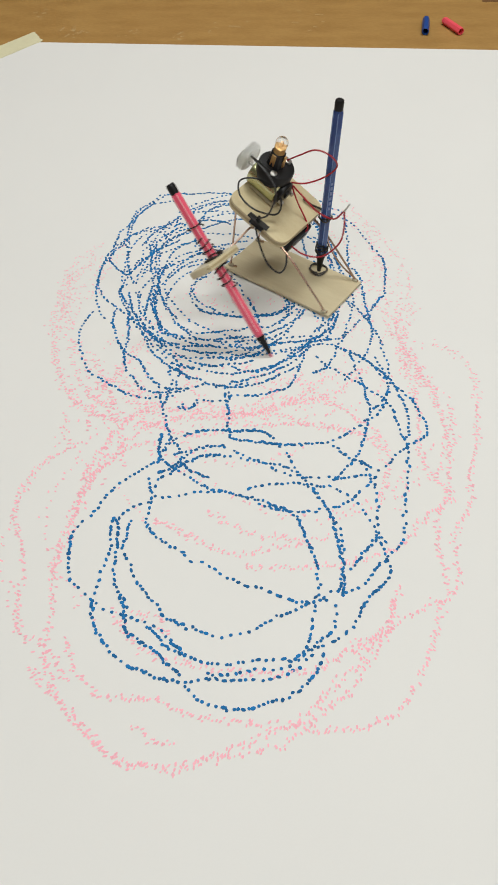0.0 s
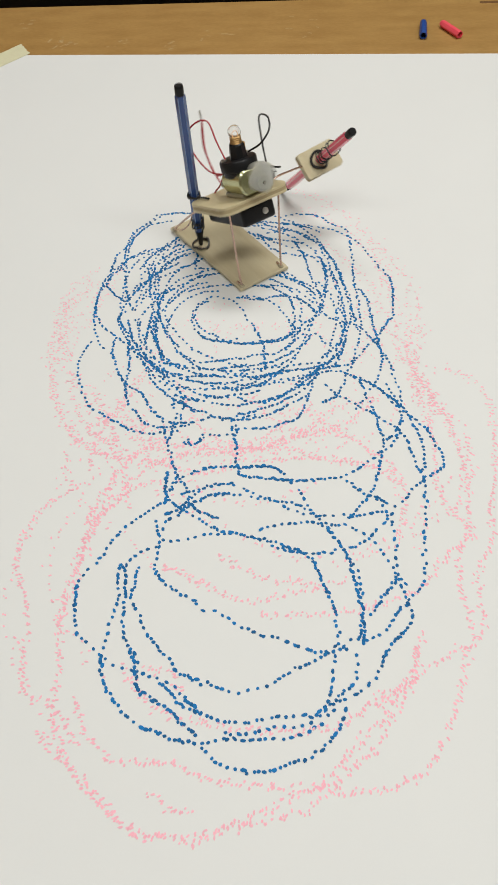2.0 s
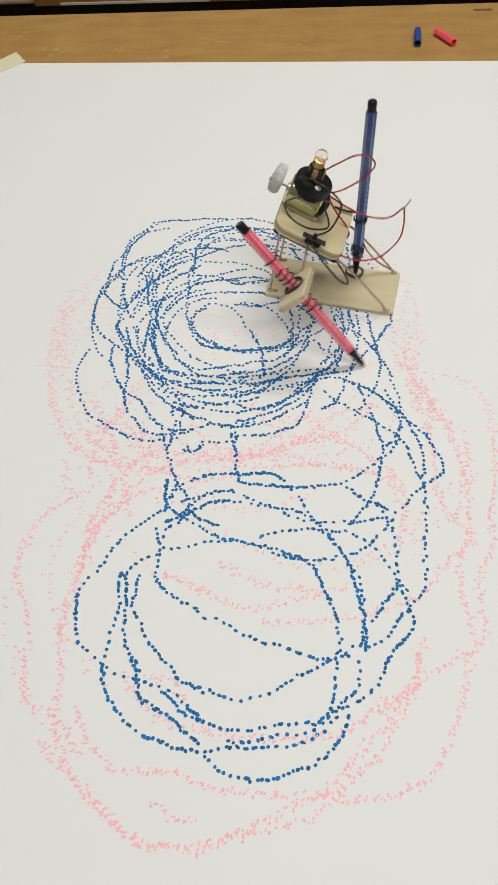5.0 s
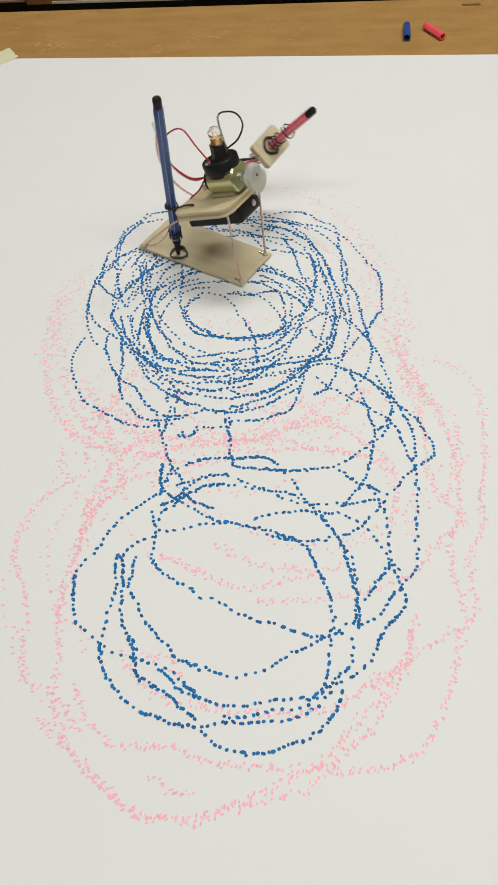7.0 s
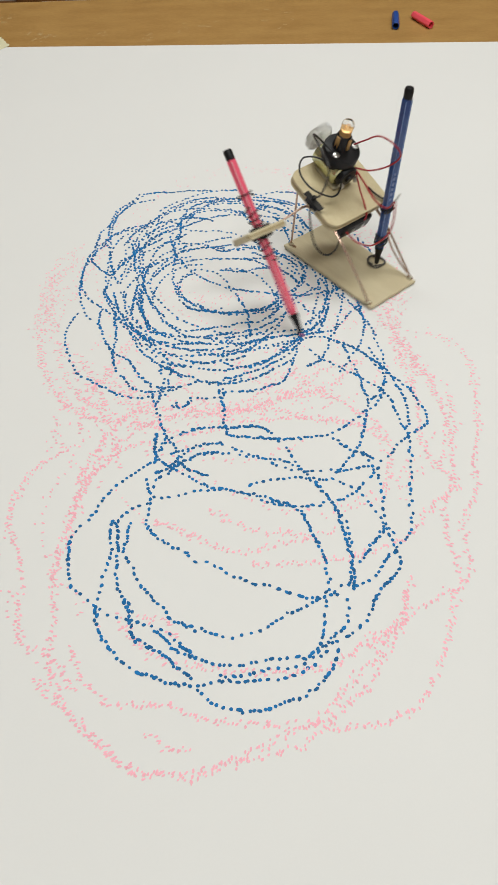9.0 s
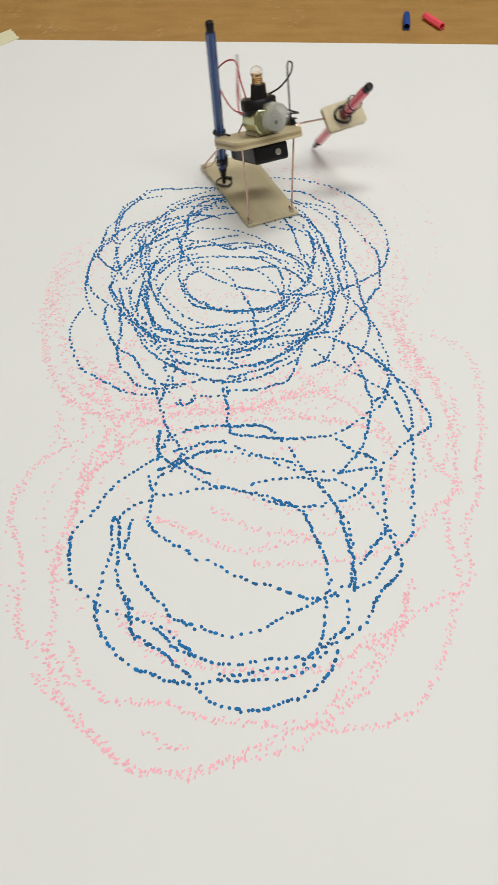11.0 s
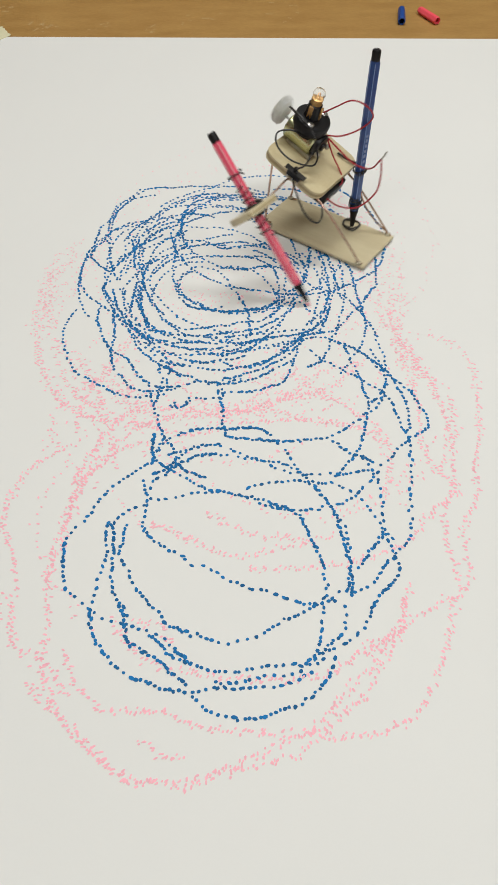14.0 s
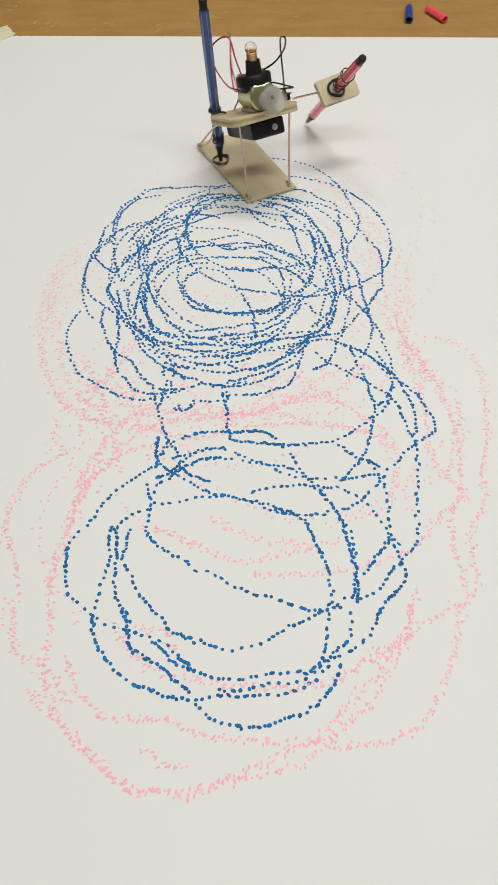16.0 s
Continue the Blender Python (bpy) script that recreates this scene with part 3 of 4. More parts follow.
PINK_ORBITS = [
    (-0.03, 0.275, -149.3, -3.1, "112 111 110 112 115 119 117 116 111 110 111 112 110 109 111 111 112 115 116 119"),
    (-0.035, 0.279, -138.4, -8.8, "108 109 111 115 120 119 118 114 111 109 111 111 108 110 113 114 120 121"),
    (0.039, 0.249, -95.5, 8.4, "70 69 71 71 71 66 66 68 71 74"),
    (-0.015, 0.302, -145.2, -70.1, "114 119 122 124 117 111 113 115 116 118 123 124"),
    (-0.046, 0.198, -145.4, -81.6, "24 24 25"),
    (-0.039, 0.309, 137.1, 236.9, "110 114 117 119 119 117 110 106 106 110 116 120 113 115 118"),
    (0.153, 0.272, 160.6, 194.3, "279 275 274 272 271 276 275 274 273 276 276 273"),
    (-0.241, 0.394, -24.6, 1.4, "143 141 141 142 142 142"),
    (-0.029, 0.288, 150.0, 187.0, "94 92 93 92 94"),
    (-0.098, 0.755, -87.6, -66.7, "358 355 353 352 352 353 354 354 354 354"),
    (0.004, 0.278, 48.7, 107.7, "131 136 132 128 128 132 134 133 132 135"),
    (-0.0, 0.375, -139.8, -54.9, "85 80 79 82 83 80 79 81 85"),
    (0.027, 0.405, -105.1, -32.3, "125 123 122 121 123 124 125 123 120 122 128"),
    (0.033, 0.395, -133.1, -89.1, "92 93 92 93 91 95"),
    (-0.041, 0.403, -62.0, 24.1, "200 204 203 203 207 213 208 199 195 197 196 193 194 197 199 202 206 210 210 206 198"),
    (-0.166, 0.386, -23.2, 26.1, "311 303 296 293 294 299 300 301 302 302 300 300 299 297 296 299 305 314"),
    (0.219, 0.41, 147.8, 220.1, "129 116 107 102 100 102 105 109 112 113 114"),
    (-0.026, 0.512, 152.3, 237.8, "136 133 131 130 130 128 128 130 131 133 135 135 131 129"),
    (-0.038, 0.491, -141.7, -78.2, "99 99 101 96 96 100 100 98"),
    (0.025, 0.365, -27.3, 78.6, "67 67 68 69 68 63 65 68 72"),
    (0.0, 0.326, -138.4, -46.8, "110 114 116 115 113 113 112 113 115 116 112 113 118"),
    (-0.065, 0.235, 8.5, 113.6, "16 16 17"),
    (-0.007, 0.474, -174.5, -139.8, "108 107 107 107 107 107"),
    (-0.062, 0.387, -272.7, -135.6, "33 30 32 30 30 34"),
    (-0.01, 0.462, 160.4, 348.5, "51 43 41 42 45 47 46 42 41 43 51"),
    (-0.022, 0.512, 153.5, 235.0, "142 136 132 129 129 132 133 134 135 136 135 134 134 131"),
    (0.013, 0.526, 154.5, 223.5, "162 161 160 159 159 159 159 159 159 160 161 162 162 154"),
    (-0.029, 0.536, -85.9, -55.6, "128 129 129 128 128 130"),
    (0.04, 0.326, 77.6, 128.2, "94 98 96 93 93 95 99"),
    (0.021, 0.276, 58.0, 106.2, "124 128 127 127 125 125 126 130"),
    (-0.05, 0.349, 56.4, 101.3, "68 65 65 67 66"),
    (0.077, 0.508, -24.7, 81.2, "38 30 29 26 25 42"),
    (0.14, 0.472, 145.3, 254.0, "35 26 26 31 26"),
    (-0.075, 0.457, -9.2, 31.9, "196 198 199 195 191 191 196 197 197 199"),
    (0.065, 0.533, -44.6, 55.6, "71 59 50 46 46 50 58 70"),
    (-0.037, 0.468, -171.6, -118.8, "65 62 60 64 62"),
    (0.042, 0.488, -121.5, -38.4, "55 44 48 45 45 54"),
    (0.008, 0.395, 136.7, 179.2, "124 123 124 124 123 124"),
    (-0.02, 0.337, 117.9, 172.5, "94 97 95 93 93 96"),
    (-0.05, 0.322, 105.0, 178.7, "65 68 66 65 66 67"),
    (-0.033, 0.337, 93.1, 167.5, "75 74 74 73 70 78"),
    (-0.084, 0.55, -233.7, -152.8, "71 73 71 70 72"),
    (-0.143, 0.488, -70.3, 6.8, "58 60 56 54 62"),
    (-0.034, 0.547, -21.4, 33.4, "163 164 164 162 164"),
    (0.271, 0.512, 162.7, 211.8, "162 152 154 159 158"),
    (0.039, 0.472, -168.7, -16.0, "49 46 50 47 48"),
    (0.033, 0.541, 152.6, 179.5, "158 157 158 158"),
    (-0.02, 0.548, -175.5, -38.4, "26 21 14 28"),
    (-0.05, 0.584, -7.3, 56.5, "161 158 158 159 161 157"),
    (-0.137, 0.479, 19.6, 39.2, "252 253 251 253"),
    (-0.032, 0.571, 2.6, 56.7, "138 139 136 138 137"),
    (-0.061, 0.523, 133.7, 194.4, "94 96 91 95"),
    (-0.018, 0.486, 150.4, 170.9, "127 127 127 127"),
]


def orbit(cx, cy, start, end, radii):
    """The plan of one sweep of a pen: radii in millimetres at even turns about a centre."""
    r = [float(v) / 1000 for v in radii.split()]
    knots = []
    for k, v in enumerate(r):
        a = radians(start + (end - start) * k / (len(r) - 1))
        knots.append((cx + v * math.cos(a), cy + v * math.sin(a), 0))
    return smooth_line(knots, 4)


RING = (-0.010, 0.540)      # the middle of the ring of young loops


def free_orbit(rng, cx, cy, radius, turn=360, start=None):
    """A wobbling loop like those that the robot has left all over the sheet."""
    a0, phases = rng.uniform(0, 6.3) if start is None else start, [rng.uniform(0, 6.3) for _ in range(4)]
    grow = rng.uniform(-0.12, 0.12)
    line = []
    for k in range(61):
        a = a0 + radians(turn) * k / 60
        r = radius * (1 + grow * (k / 60 - 0.5) + 0.05 * math.sin(2 * a + phases[0]) + 0.04 * math.sin(3 * a + phases[1]) + 0.02 * math.sin(7 * a + phases[2]))
        line.append(Vector((cx + r * math.cos(a), cy + r * math.sin(a), 0)))
    return line


def robot_pose(t):
    """Where the robot stands at a time, from its rows."""
    k = min(max(int(t / 0.25), 0), len(ROBOT) - 2)
    s = t / 0.25 - k
    a = [ROBOT[min(max(k + j, 0), len(ROBOT) - 1)][1:] for j in (-1, 0, 1, 2)]
    v = [0.5 * (2 * q + (r - p) * s + (2 * p - 5 * q + 4 * r - u) * s * s + (3 * q - 3 * r + u - p) * s ** 3) for p, q, r, u in zip(*a)]
    return pose(*v)


SWEEPS = [
    (5, 0.0, 0.034, 0.080, 0.096, 45, 105),
    (2, -0.008, 0.02, 0.055, 0.075, 60, 120),
    (3, -0.01, 0.01, 0.078, 0.100, 125, 80),
    (2, 0.005, -0.01, 0.060, 0.090, 205, 130),
    (2, 0.005, -0.008, 0.070, 0.095, -50, 80),
]
BLUE_TIP, PINK_TIP = Vector((0.0172, -0.0155, 0)), Vector((-0.0856, -0.0400, 0))
TRAIL_STEP = 0.25
trails = []


def sheet():
    ob = thing("drawing_paper", "large white paper sheet covered with dotted blue and pink loops", "paper", PAPER)
    back = PAPER.inverted()
    outline = []
    for (x0, y0), (x1, y1) in (((0, 0), (0, -1.0)), ((0, -1.0), (0.7, -1.0)), ((0.7, -1.0), (0.7, 0)), ((0.7, 0), (0, 0))):
        for k in range(12):
            outline.append((x0 + (x1 - x0) * k / 12, y0 + (y1 - y0) * k / 12))
    sheet_part = part("sheet", slab(bmesh.new(), outline, -0.00045, 0), paper_white, ob, "smooth white drawing paper", smooth=False)
    blue, pink = bmesh.new(), bmesh.new()
    for row in BLUE_ORBITS:
        dot_line(blue, orbit(*row))
    for row in PINK_ORBITS:
        tick_line(pink, orbit(*row), 0.0014, spread=0.0014)
    rng = random.Random(4)
    for radius in (0.058, 0.070, 0.084):
        dot_line(blue, free_orbit(rng, RING[0] + rng.gauss(0, 0.012), RING[1] + rng.gauss(0, 0.012), radius + rng.uniform(-0.002, 0.002), rng.uniform(230, 350)))
    # sweeps that share one side of the ring: how many, the shift of their middle, radii, first angle and turn
    for count, dx, dy, small, large, first, turn in SWEEPS:
        for k in range(count):
            radius = small + (large - small) * k / max(1, count - 1)
            dot_line(blue, free_orbit(rng, RING[0] + dx + rng.gauss(0, 0.007), RING[1] + dy + rng.gauss(0, 0.007), radius, turn * rng.uniform(0.7, 1.1), radians(first + rng.uniform(-15, 25))))
    for k in range(3):
        tick_line(pink, free_orbit(rng, RING[0] + rng.gauss(0, 0.015), RING[1] + rng.gauss(0, 0.02), rng.uniform(0.100, 0.135), rng.uniform(120, 220), rng.uniform(2.6, 3.4)), 0.0030, spread=0.0022)
    for k in range(5):
        tick_line(pink, free_orbit(rng, 0.02 + rng.gauss(0, 0.02), 0.43 + rng.gauss(0, 0.02), rng.uniform(0.07, 0.13), rng.uniform(120, 260)), 0.0036, spread=0.0022)
    for k in range(2):
        tick_line(pink, free_orbit(rng, -0.01 + rng.gauss(0, 0.01), 0.31 + rng.gauss(0, 0.01), rng.uniform(0.11, 0.135), rng.uniform(120, 260)), 0.0045, spread=0.002)
    for bm, name, mat, label in ((blue, "blue_ink", ink_blue, "dotted blue felt-pen loops"), (pink, "pink_ink", ink_pink, "faint pink felt-pen ticks in loops")):
        bm.transform(back)
        tagged(part(name, bm, mat, sheet_part, label, smooth=False), kind="stuff")
    # the dots that the pens set down while the robot runs, a short stretch at a time
    for k in range(int(16 / TRAIL_STEP)):
        t0, t1 = k * TRAIL_STEP, (k + 1) * TRAIL_STEP
        for tip, draw, name, mat, gap in ((BLUE_TIP, dot_line, "blue_trail", ink_blue, 0.0033), (PINK_TIP, tick_line, "pink_trail", ink_pink, 0.0068)):
            line = [robot_pose(t0 + (t1 - t0) * j / 6) @ tip for j in range(7)]
            bm = bmesh.new()
            draw(bm, [(p.x, p.y, 0) for p in line], gap)
            bm.transform(back)
            trail = tagged(part(name, bm, mat, sheet_part, "freshly set felt-pen dots", smooth=False), kind="stuff")
            trails.append((t1, trail))
    return ob


sheet()


def tape():
    m = pose(-0.2450, 1.0015, 0, rz=46)
    outline = [(-0.10, -0.0125), (-0.05, -0.0127), (-0.02, -0.0125), (-0.006, -0.0129), (-0.0035, -0.0105), (-0.0042, -0.006), (-0.0018, -0.002), (-0.0012, 0.002), (0.0008, 0.0055), (0.0002, 0.009),
               (0.0026, 0.0112), (0.0006, 0.0128), (-0.02, 0.0124), (-0.06, 0.0126), (-0.10, 0.0125)]
    ob = link_mesh("masking_tape", slab(bmesh.new(), outline, 0.00005, 0.00045), tape_cream)
    ob.matrix_basis = m
    tagged(ob, "torn strip of cream masking tape holding the sheet's corner", "tape")


tape()


def pen_cap(name, label, mat, x, y, turn):
    """A six-sided felt-pen cap lying on the table, its open end first."""
    ob = thing(name, label, "pen cap", pose(x, y, 0.0037, rz=turn) @ pose(0, 0, 0, 0, 90, 0))
    bm = bmesh.new()
    outer, inner = [(0.0041, -0.0180), (0.0043, -0.0175), (0.0042, 0.0135), (0.0040, 0.0150), (0.0035, 0.0155)], [(0.0033, -0.0180), (0.0030, 0.009)]
    n = 12
    rings = []
    for r, z in [inner[1], inner[0]] + outer:
        rings.append([bm.verts.new((r * (1.0 if k % 2 else 0.93) * math.cos(2 * math.pi * k / n), r * (1.0 if k % 2 else 0.93) * math.sin(2 * math.pi * k / n), z)) for k in range(n)])
    for a, b in zip(rings, rings[1:]):
        for k in range(n):
            bm.faces.new((a[k], a[(k + 1) % n], b[(k + 1) % n], b[k]))
    bm.faces.new(rings[0])
    bm.faces.new(rings[-1])
    part("shell", bm, mat, ob)
    part("vent", turned([(0.0020, 0.0154), (0.0020, 0.0159)], 10), black_plastic, ob)
    return ob


pen_cap("pen_cap", "blue plastic felt-pen cap lying on the table", cap_blue, 0.2035, 1.0165, 81)
pen_cap("pen_cap", "bright pink plastic felt-pen cap lying on the table", cap_pink, 0.2335, 1.0145, 117)


# ---- the drawing robot ----
DECK = pose(0.001, 0.0170, 0.0656, 24)          # frame of the tilted upper plate: its top face, middle
HEAD = pose(0.001, 0.0185, 0.0658, 23)          # frame of the motor and lamp on it


def pen(parent, tip, top, name, label, barrel, nib, line, bars, thick):
    """A six-sided felt pen from its tip to its end."""
    tip, top = Vector(tip), Vector(top)
    way = top - tip
    long = way.length
    m = Matrix.Translation(tip) @ way.to_track_quat("Z", "Y").to_matrix().to_4x4()
    body = part(name, turned([(thick - 0.0012, 0.0185), (thick - 0.0003, 0.0200), (thick, 0.0225), (thick, long - 0.0085), (thick - 0.0002, long - 0.0078)], 6, m), barrel, parent, label)
    part("cone", turned([(0.0011, 0.0035), (0.0017, 0.0045), (0.0029, 0.0155), (0.0036, 0.0175), (0.0036, 0.0188)], 12, m), black_plastic, body, "black plastic tip cone")
    part("nib", turned([(0.0002, 0.0), (0.0008, 0.0008), (0.0009, 0.0038)], 8, m), nib, body, "felt nib")
    part("end_plug", turned([(0.0033, long - 0.0082), (0.0034, long - 0.002), (0.0031, long - 0.0004), (0.0027, long)], 12, m), black_plastic, body, "black end plug")
    # pale lines along the six edges of the barrel
    for k in range(6):
        part("edge_line", boxed((thick - 0.0004, -0.00032, 0.0232), (thick + 0.00006, 0.00032, long - 0.0090), m @ pose(0, 0, 0, 0, 0, 60 * k)), line, body, smooth=False)
    if bars:
        bm = bmesh.new()
        rng = random.Random(3)
        for k in range(6):
            z = long * 0.42 + 0.0042 * k
            box(bm, (-0.0009, 0.00345, z), (0.0010, 0.00358, z + rng.uniform(0.0018, 0.0034)), m @ pose(0, 0, 0, 0, 0, bars))
        part("print", bm, print_white, body, "pale unreadable print", smooth=False)
    return body, m, long


def robot():
    ob = thing("drawing_robot", "home-made plywood drawing robot with motor, bulb and two felt pens", "robot")
    # lower plate
    rng = random.Random(8)
    plan = []
    for (x0, y0), (x1, y1) in (((0.0243, 0.0514), (-0.0236, 0.0516)), ((-0.0236, 0.0516), (-0.0252, -0.0517)), ((-0.0252, -0.0517), (0.0252, -0.0514)), ((0.0252, -0.0514), (0.0243, 0.0514))):
        for k in range(8):
            plan.append((x0 + (x1 - x0) * k / 8 + rng.gauss(0, 0.00012), y0 + (y1 - y0) * k / 8 + rng.gauss(0, 0.00012)))
    base = part("base_plate", slab(bmesh.new(), plan, 0.0012, 0.0038, rim=0.0003), balsa, ob, "flat pale balsa base plate", smooth=False)
    # legs of thick copper wire
    legs = (((0.0215, 0.043, 0.0048), (0.0215, 0.0488, 0.0046), (0.0224, 0.0478, 0.012), (0.0236, 0.0440, 0.038), (0.0250, 0.0395, 0.0685)),
            ((-0.0190, 0.042, 0.0048), (-0.0188, 0.0478, 0.0046), (-0.0188, 0.0472, 0.012), (-0.0196, 0.0440, 0.038), (-0.0212, 0.0397, 0.0685)),
            ((-0.0225, -0.0490, 0.0046), (-0.0232, -0.0462, 0.0050), (-0.0230, -0.0390, 0.0130), (-0.0228, -0.0160, 0.0370), (-0.0225, -0.0030, 0.0475)),
            ((0.0240, -0.0490, 0.0046), (0.0242, -0.0462, 0.0050), (0.0240, -0.0390, 0.0130), (0.0236, -0.0160, 0.0370), (0.0230, -0.0030, 0.0475)))
    for line in legs:
        leg = part("leg", wire(line, 0.00085, 6, 7), copper, ob, "bent copper wire leg")
        f = Vector(line[1])
        bm = bmesh.new()
        bmesh.ops.create_icosphere(bm, subdivisions=2, radius=0.0022, matrix=Matrix.Translation((f.x, f.y, 0.0042)) @ Matrix.Diagonal((1, 1.25, 0.65, 1)))
        part("glue_blob", bm, glue, leg, "blob of hot glue at the foot")
    # tilted upper plate, three plies
    plate = [(x + 0.0002, y) for x, y in rounded(0.0310, 0.0280, 0.0090)]
    deck = part("top_plate", slab(bmesh.new(), plate, -0.0021, 0, DECK, rim=0.0003), plywood, ob, "rounded plywood upper plate, tilted")
    part("core_ply", slab(bmesh.new(), [(x * 0.995, y * 0.995) for x, y in plate], -0.0045, -0.0021, DECK), plywood_core, deck, "darker middle ply")
    part("lower_ply", slab(bmesh.new(), plate, -0.0066, -0.0045, DECK, rim=0.0003), plywood, deck)
    # battery box under the plate
    case = part("battery_box", boxed((-0.0150, -0.0305, -0.0212), (0.0150, 0.0245, -0.0068), DECK, 0.0030, 3), black_plastic, ob, "black plastic battery box under the plate")
    part("rivet", turned([(0.0026, 0), (0.0026, 0.0006), (0.0014, 0.0009)], 12, DECK @ pose(-0.0055, 0.0245, -0.0142, -90)), steel, case, "round metal rivet")
    part("label_strip", boxed((-0.0154, -0.015, -0.0165), (-0.0149, 0.018, -0.0095), DECK), battery_violet, case, "violet battery sleeve showing", smooth=False)
    for k in (-0.0045, 0.0055):
        part("contact", boxed((k - 0.0017, -0.0313, -0.0160), (k + 0.0017, -0.0305, -0.0130), DECK), steel, case, "small metal contact")
    # motor
    flat = []
    for k in range(40):
        a = 2 * math.pi * k / 40
        flat.append((0.0118 * math.cos(a), max(-0.0093, min(0.0093, 0.0118 * math.sin(a)))))
    axis = HEAD @ pose(0.001, 0, 0.0122, 90)       # local z runs towards the pen end
    motor = part("motor", slab(bmesh.new(), flat, -0.0270, -0.0005, axis, rim=0.0012), motor_metal, ob, "small greenish gold metal motor")
    part("end_bell", turned([(0.0090, -0.0006), (0.0090, 0.0030), (0.0080, 0.0040), (0.0034, 0.0042), (0.0030, 0.0058), (0.0012, 0.0060)], 24, axis), black_plastic, motor, "dark plastic end of the motor")
    for s in (-1, 1):
        part("terminal", boxed((s * 0.0072 - 0.0011, -0.0046, 0.0035), (s * 0.0072 + 0.0011, -0.0012, 0.0076), axis, 0.0003), solder, motor, "soldered terminal")
        bm = bmesh.new()
        bmesh.ops.create_icosphere(bm, subdivisions=2, radius=0.0019, matrix=axis @ Matrix.Translation((s * 0.0072, -0.0030, 0.0062)) @ Matrix.Diagonal((1, 1.3, 0.9, 1)))
        part("solder_blob", bm, solder, motor, "shiny blob of solder")
    part("motor_pad", boxed((-0.0085, -0.001, -0.0002), (0.0105, 0.0235, 0.0036), DECK, 0.001), glue, motor, "pad of hot glue under the motor")
    part("bearing", turned([(0.0032, 0), (0.0032, 0.0019)], 14, axis @ pose(0, 0, -0.0288)), steel, motor)
    part("shaft", turned([(0.001, 0), (0.001, 0.0165)], 8, axis @ pose(0, 0, -0.0430)), steel, motor)
    # lamp holder and bulb
    seat = HEAD @ pose(0.001, 0.0125, 0.0205)
    holder = part("lamp_holder", turned([(0.0118, -0.0042), (0.0128, -0.0034), (0.0130, -0.0002), (0.0143, 0.0006), (0.0143, 0.0072), (0.0136, 0.0082), (0.0120, 0.0084)], 28, seat), black_plastic, ob, "round black plastic lamp holder")
    for s in (-1, 1):
        part("screw", turned([(0.0026, 0), (0.0026, 0.0012), (0.0018, 0.0016)], 12, seat @ pose(s * 0.0098, -0.0035, 0.0084)), steel, holder, "metal terminal screw")
    neck = seat @ pose(0, 0.002, 0.0082, -7)
    part("socket", turned([(0.0072, 0), (0.0066, 0.003), (0.0058, 0.0105), (0.0050, 0.0112)], 8, neck), black_plastic, holder, "black socket neck")
    part("socket_clip", boxed((-0.0064, -0.0019, 0.001), (-0.0052, 0.0019, 0.0108), neck, 0.0003), brass, holder, "brass contact clip")
    part("socket_clip", boxed((-0.0016, -0.0071, 0.001), (0.0016, -0.0058, 0.0108), neck, 0.0003), brass, holder, "brass contact clip")
    screw = [(0.0040, 0.0085)]
    for k in range(4):
        screw += [(0.0045, 0.0100 + 0.0014 * k), (0.0040, 0.0107 + 0.0014 * k)]
    bulb = part("bulb", turned(screw + [(0.0046, 0.0158), (0.0038, 0.0164)], 16, neck), brass, ob, "small torch bulb in a brass screw base")
    glass = [(0.0036, 0.0160)] + [(0.0049 * math.cos(radians(a)), 0.0194 + 0.0049 * math.sin(radians(a))) for a in range(-40, 90, 13)] + [(0.0002, 0.0243)]
    part("glass", turned(glass, 20, neck), bulb_glass, bulb, "clear round glass").visible_shadow = False
    part("filament", wire([neck @ Vector(p) for p in ((-0.0018, 0, 0.0165), (-0.0016, 0, 0.0190), (0, 0.0004, 0.0200), (0.0016, 0, 0.0190), (0.0018, 0, 0.0165))], 0.0002), filament_glow, bulb, "glowing orange filament")
    # slide switch at the plate's side
    knob = DECK @ pose(-0.0322, -0.003, 0.0034, 0, 0, 3)
    switch = part("switch", boxed((-0.0022, -0.0060, -0.0036), (0.0024, 0.0060, 0.0014), knob, 0.0004), black_plastic, ob, "small black slide switch")
    part("slider", boxed((-0.0012, -0.0008, 0.0018), (0.0012, 0.0022, 0.0062), knob, 0.0003), black_plastic, switch)
    part("cover_plate", boxed((-0.0026, -0.0092, 0.0012), (0.0028, 0.0092, 0.0020), knob, 0.0003), black_rubber, switch, "thin dark metal cover with fixing ears")
    for k in range(3):
        part("pin", boxed((-0.0004, -0.0054 + 0.005 * k, -0.0072), (0.0004, -0.0046 + 0.005 * k, -0.0036), knob), steel, switch, smooth=False)
    # arm and outrigger bracket
    part("arm", wire(((-0.0200, 0.0175, 0.0545), (-0.0300, 0.0172, 0.0600), (-0.0370, 0.0165, 0.0642), (-0.0520, 0.0155, 0.0636), (-0.0680, 0.0148, 0.0625)), 0.00085, 6, 7), copper, ob, "straight copper wire arm")
    pink, pm, long = pen(ob, PINK_TIP, (-0.0776, 0.0570, 0.1085), "pink_pen", "pink six-sided felt pen bound with wire, slanting", pen_pink, nib_pink, stripe_pink, 0, 0.0038)
    hold = 0.083
    side = (pm.to_3x3().inverted() @ Vector((1, 0, 0))).normalized()
    bm_m = pm @ Matrix.Translation((0, 0, hold)) @ Matrix.Rotation(math.atan2(side.y, side.x), 4, "Z") @ pose(-0.001, 0, 0, 0, 0, 4)
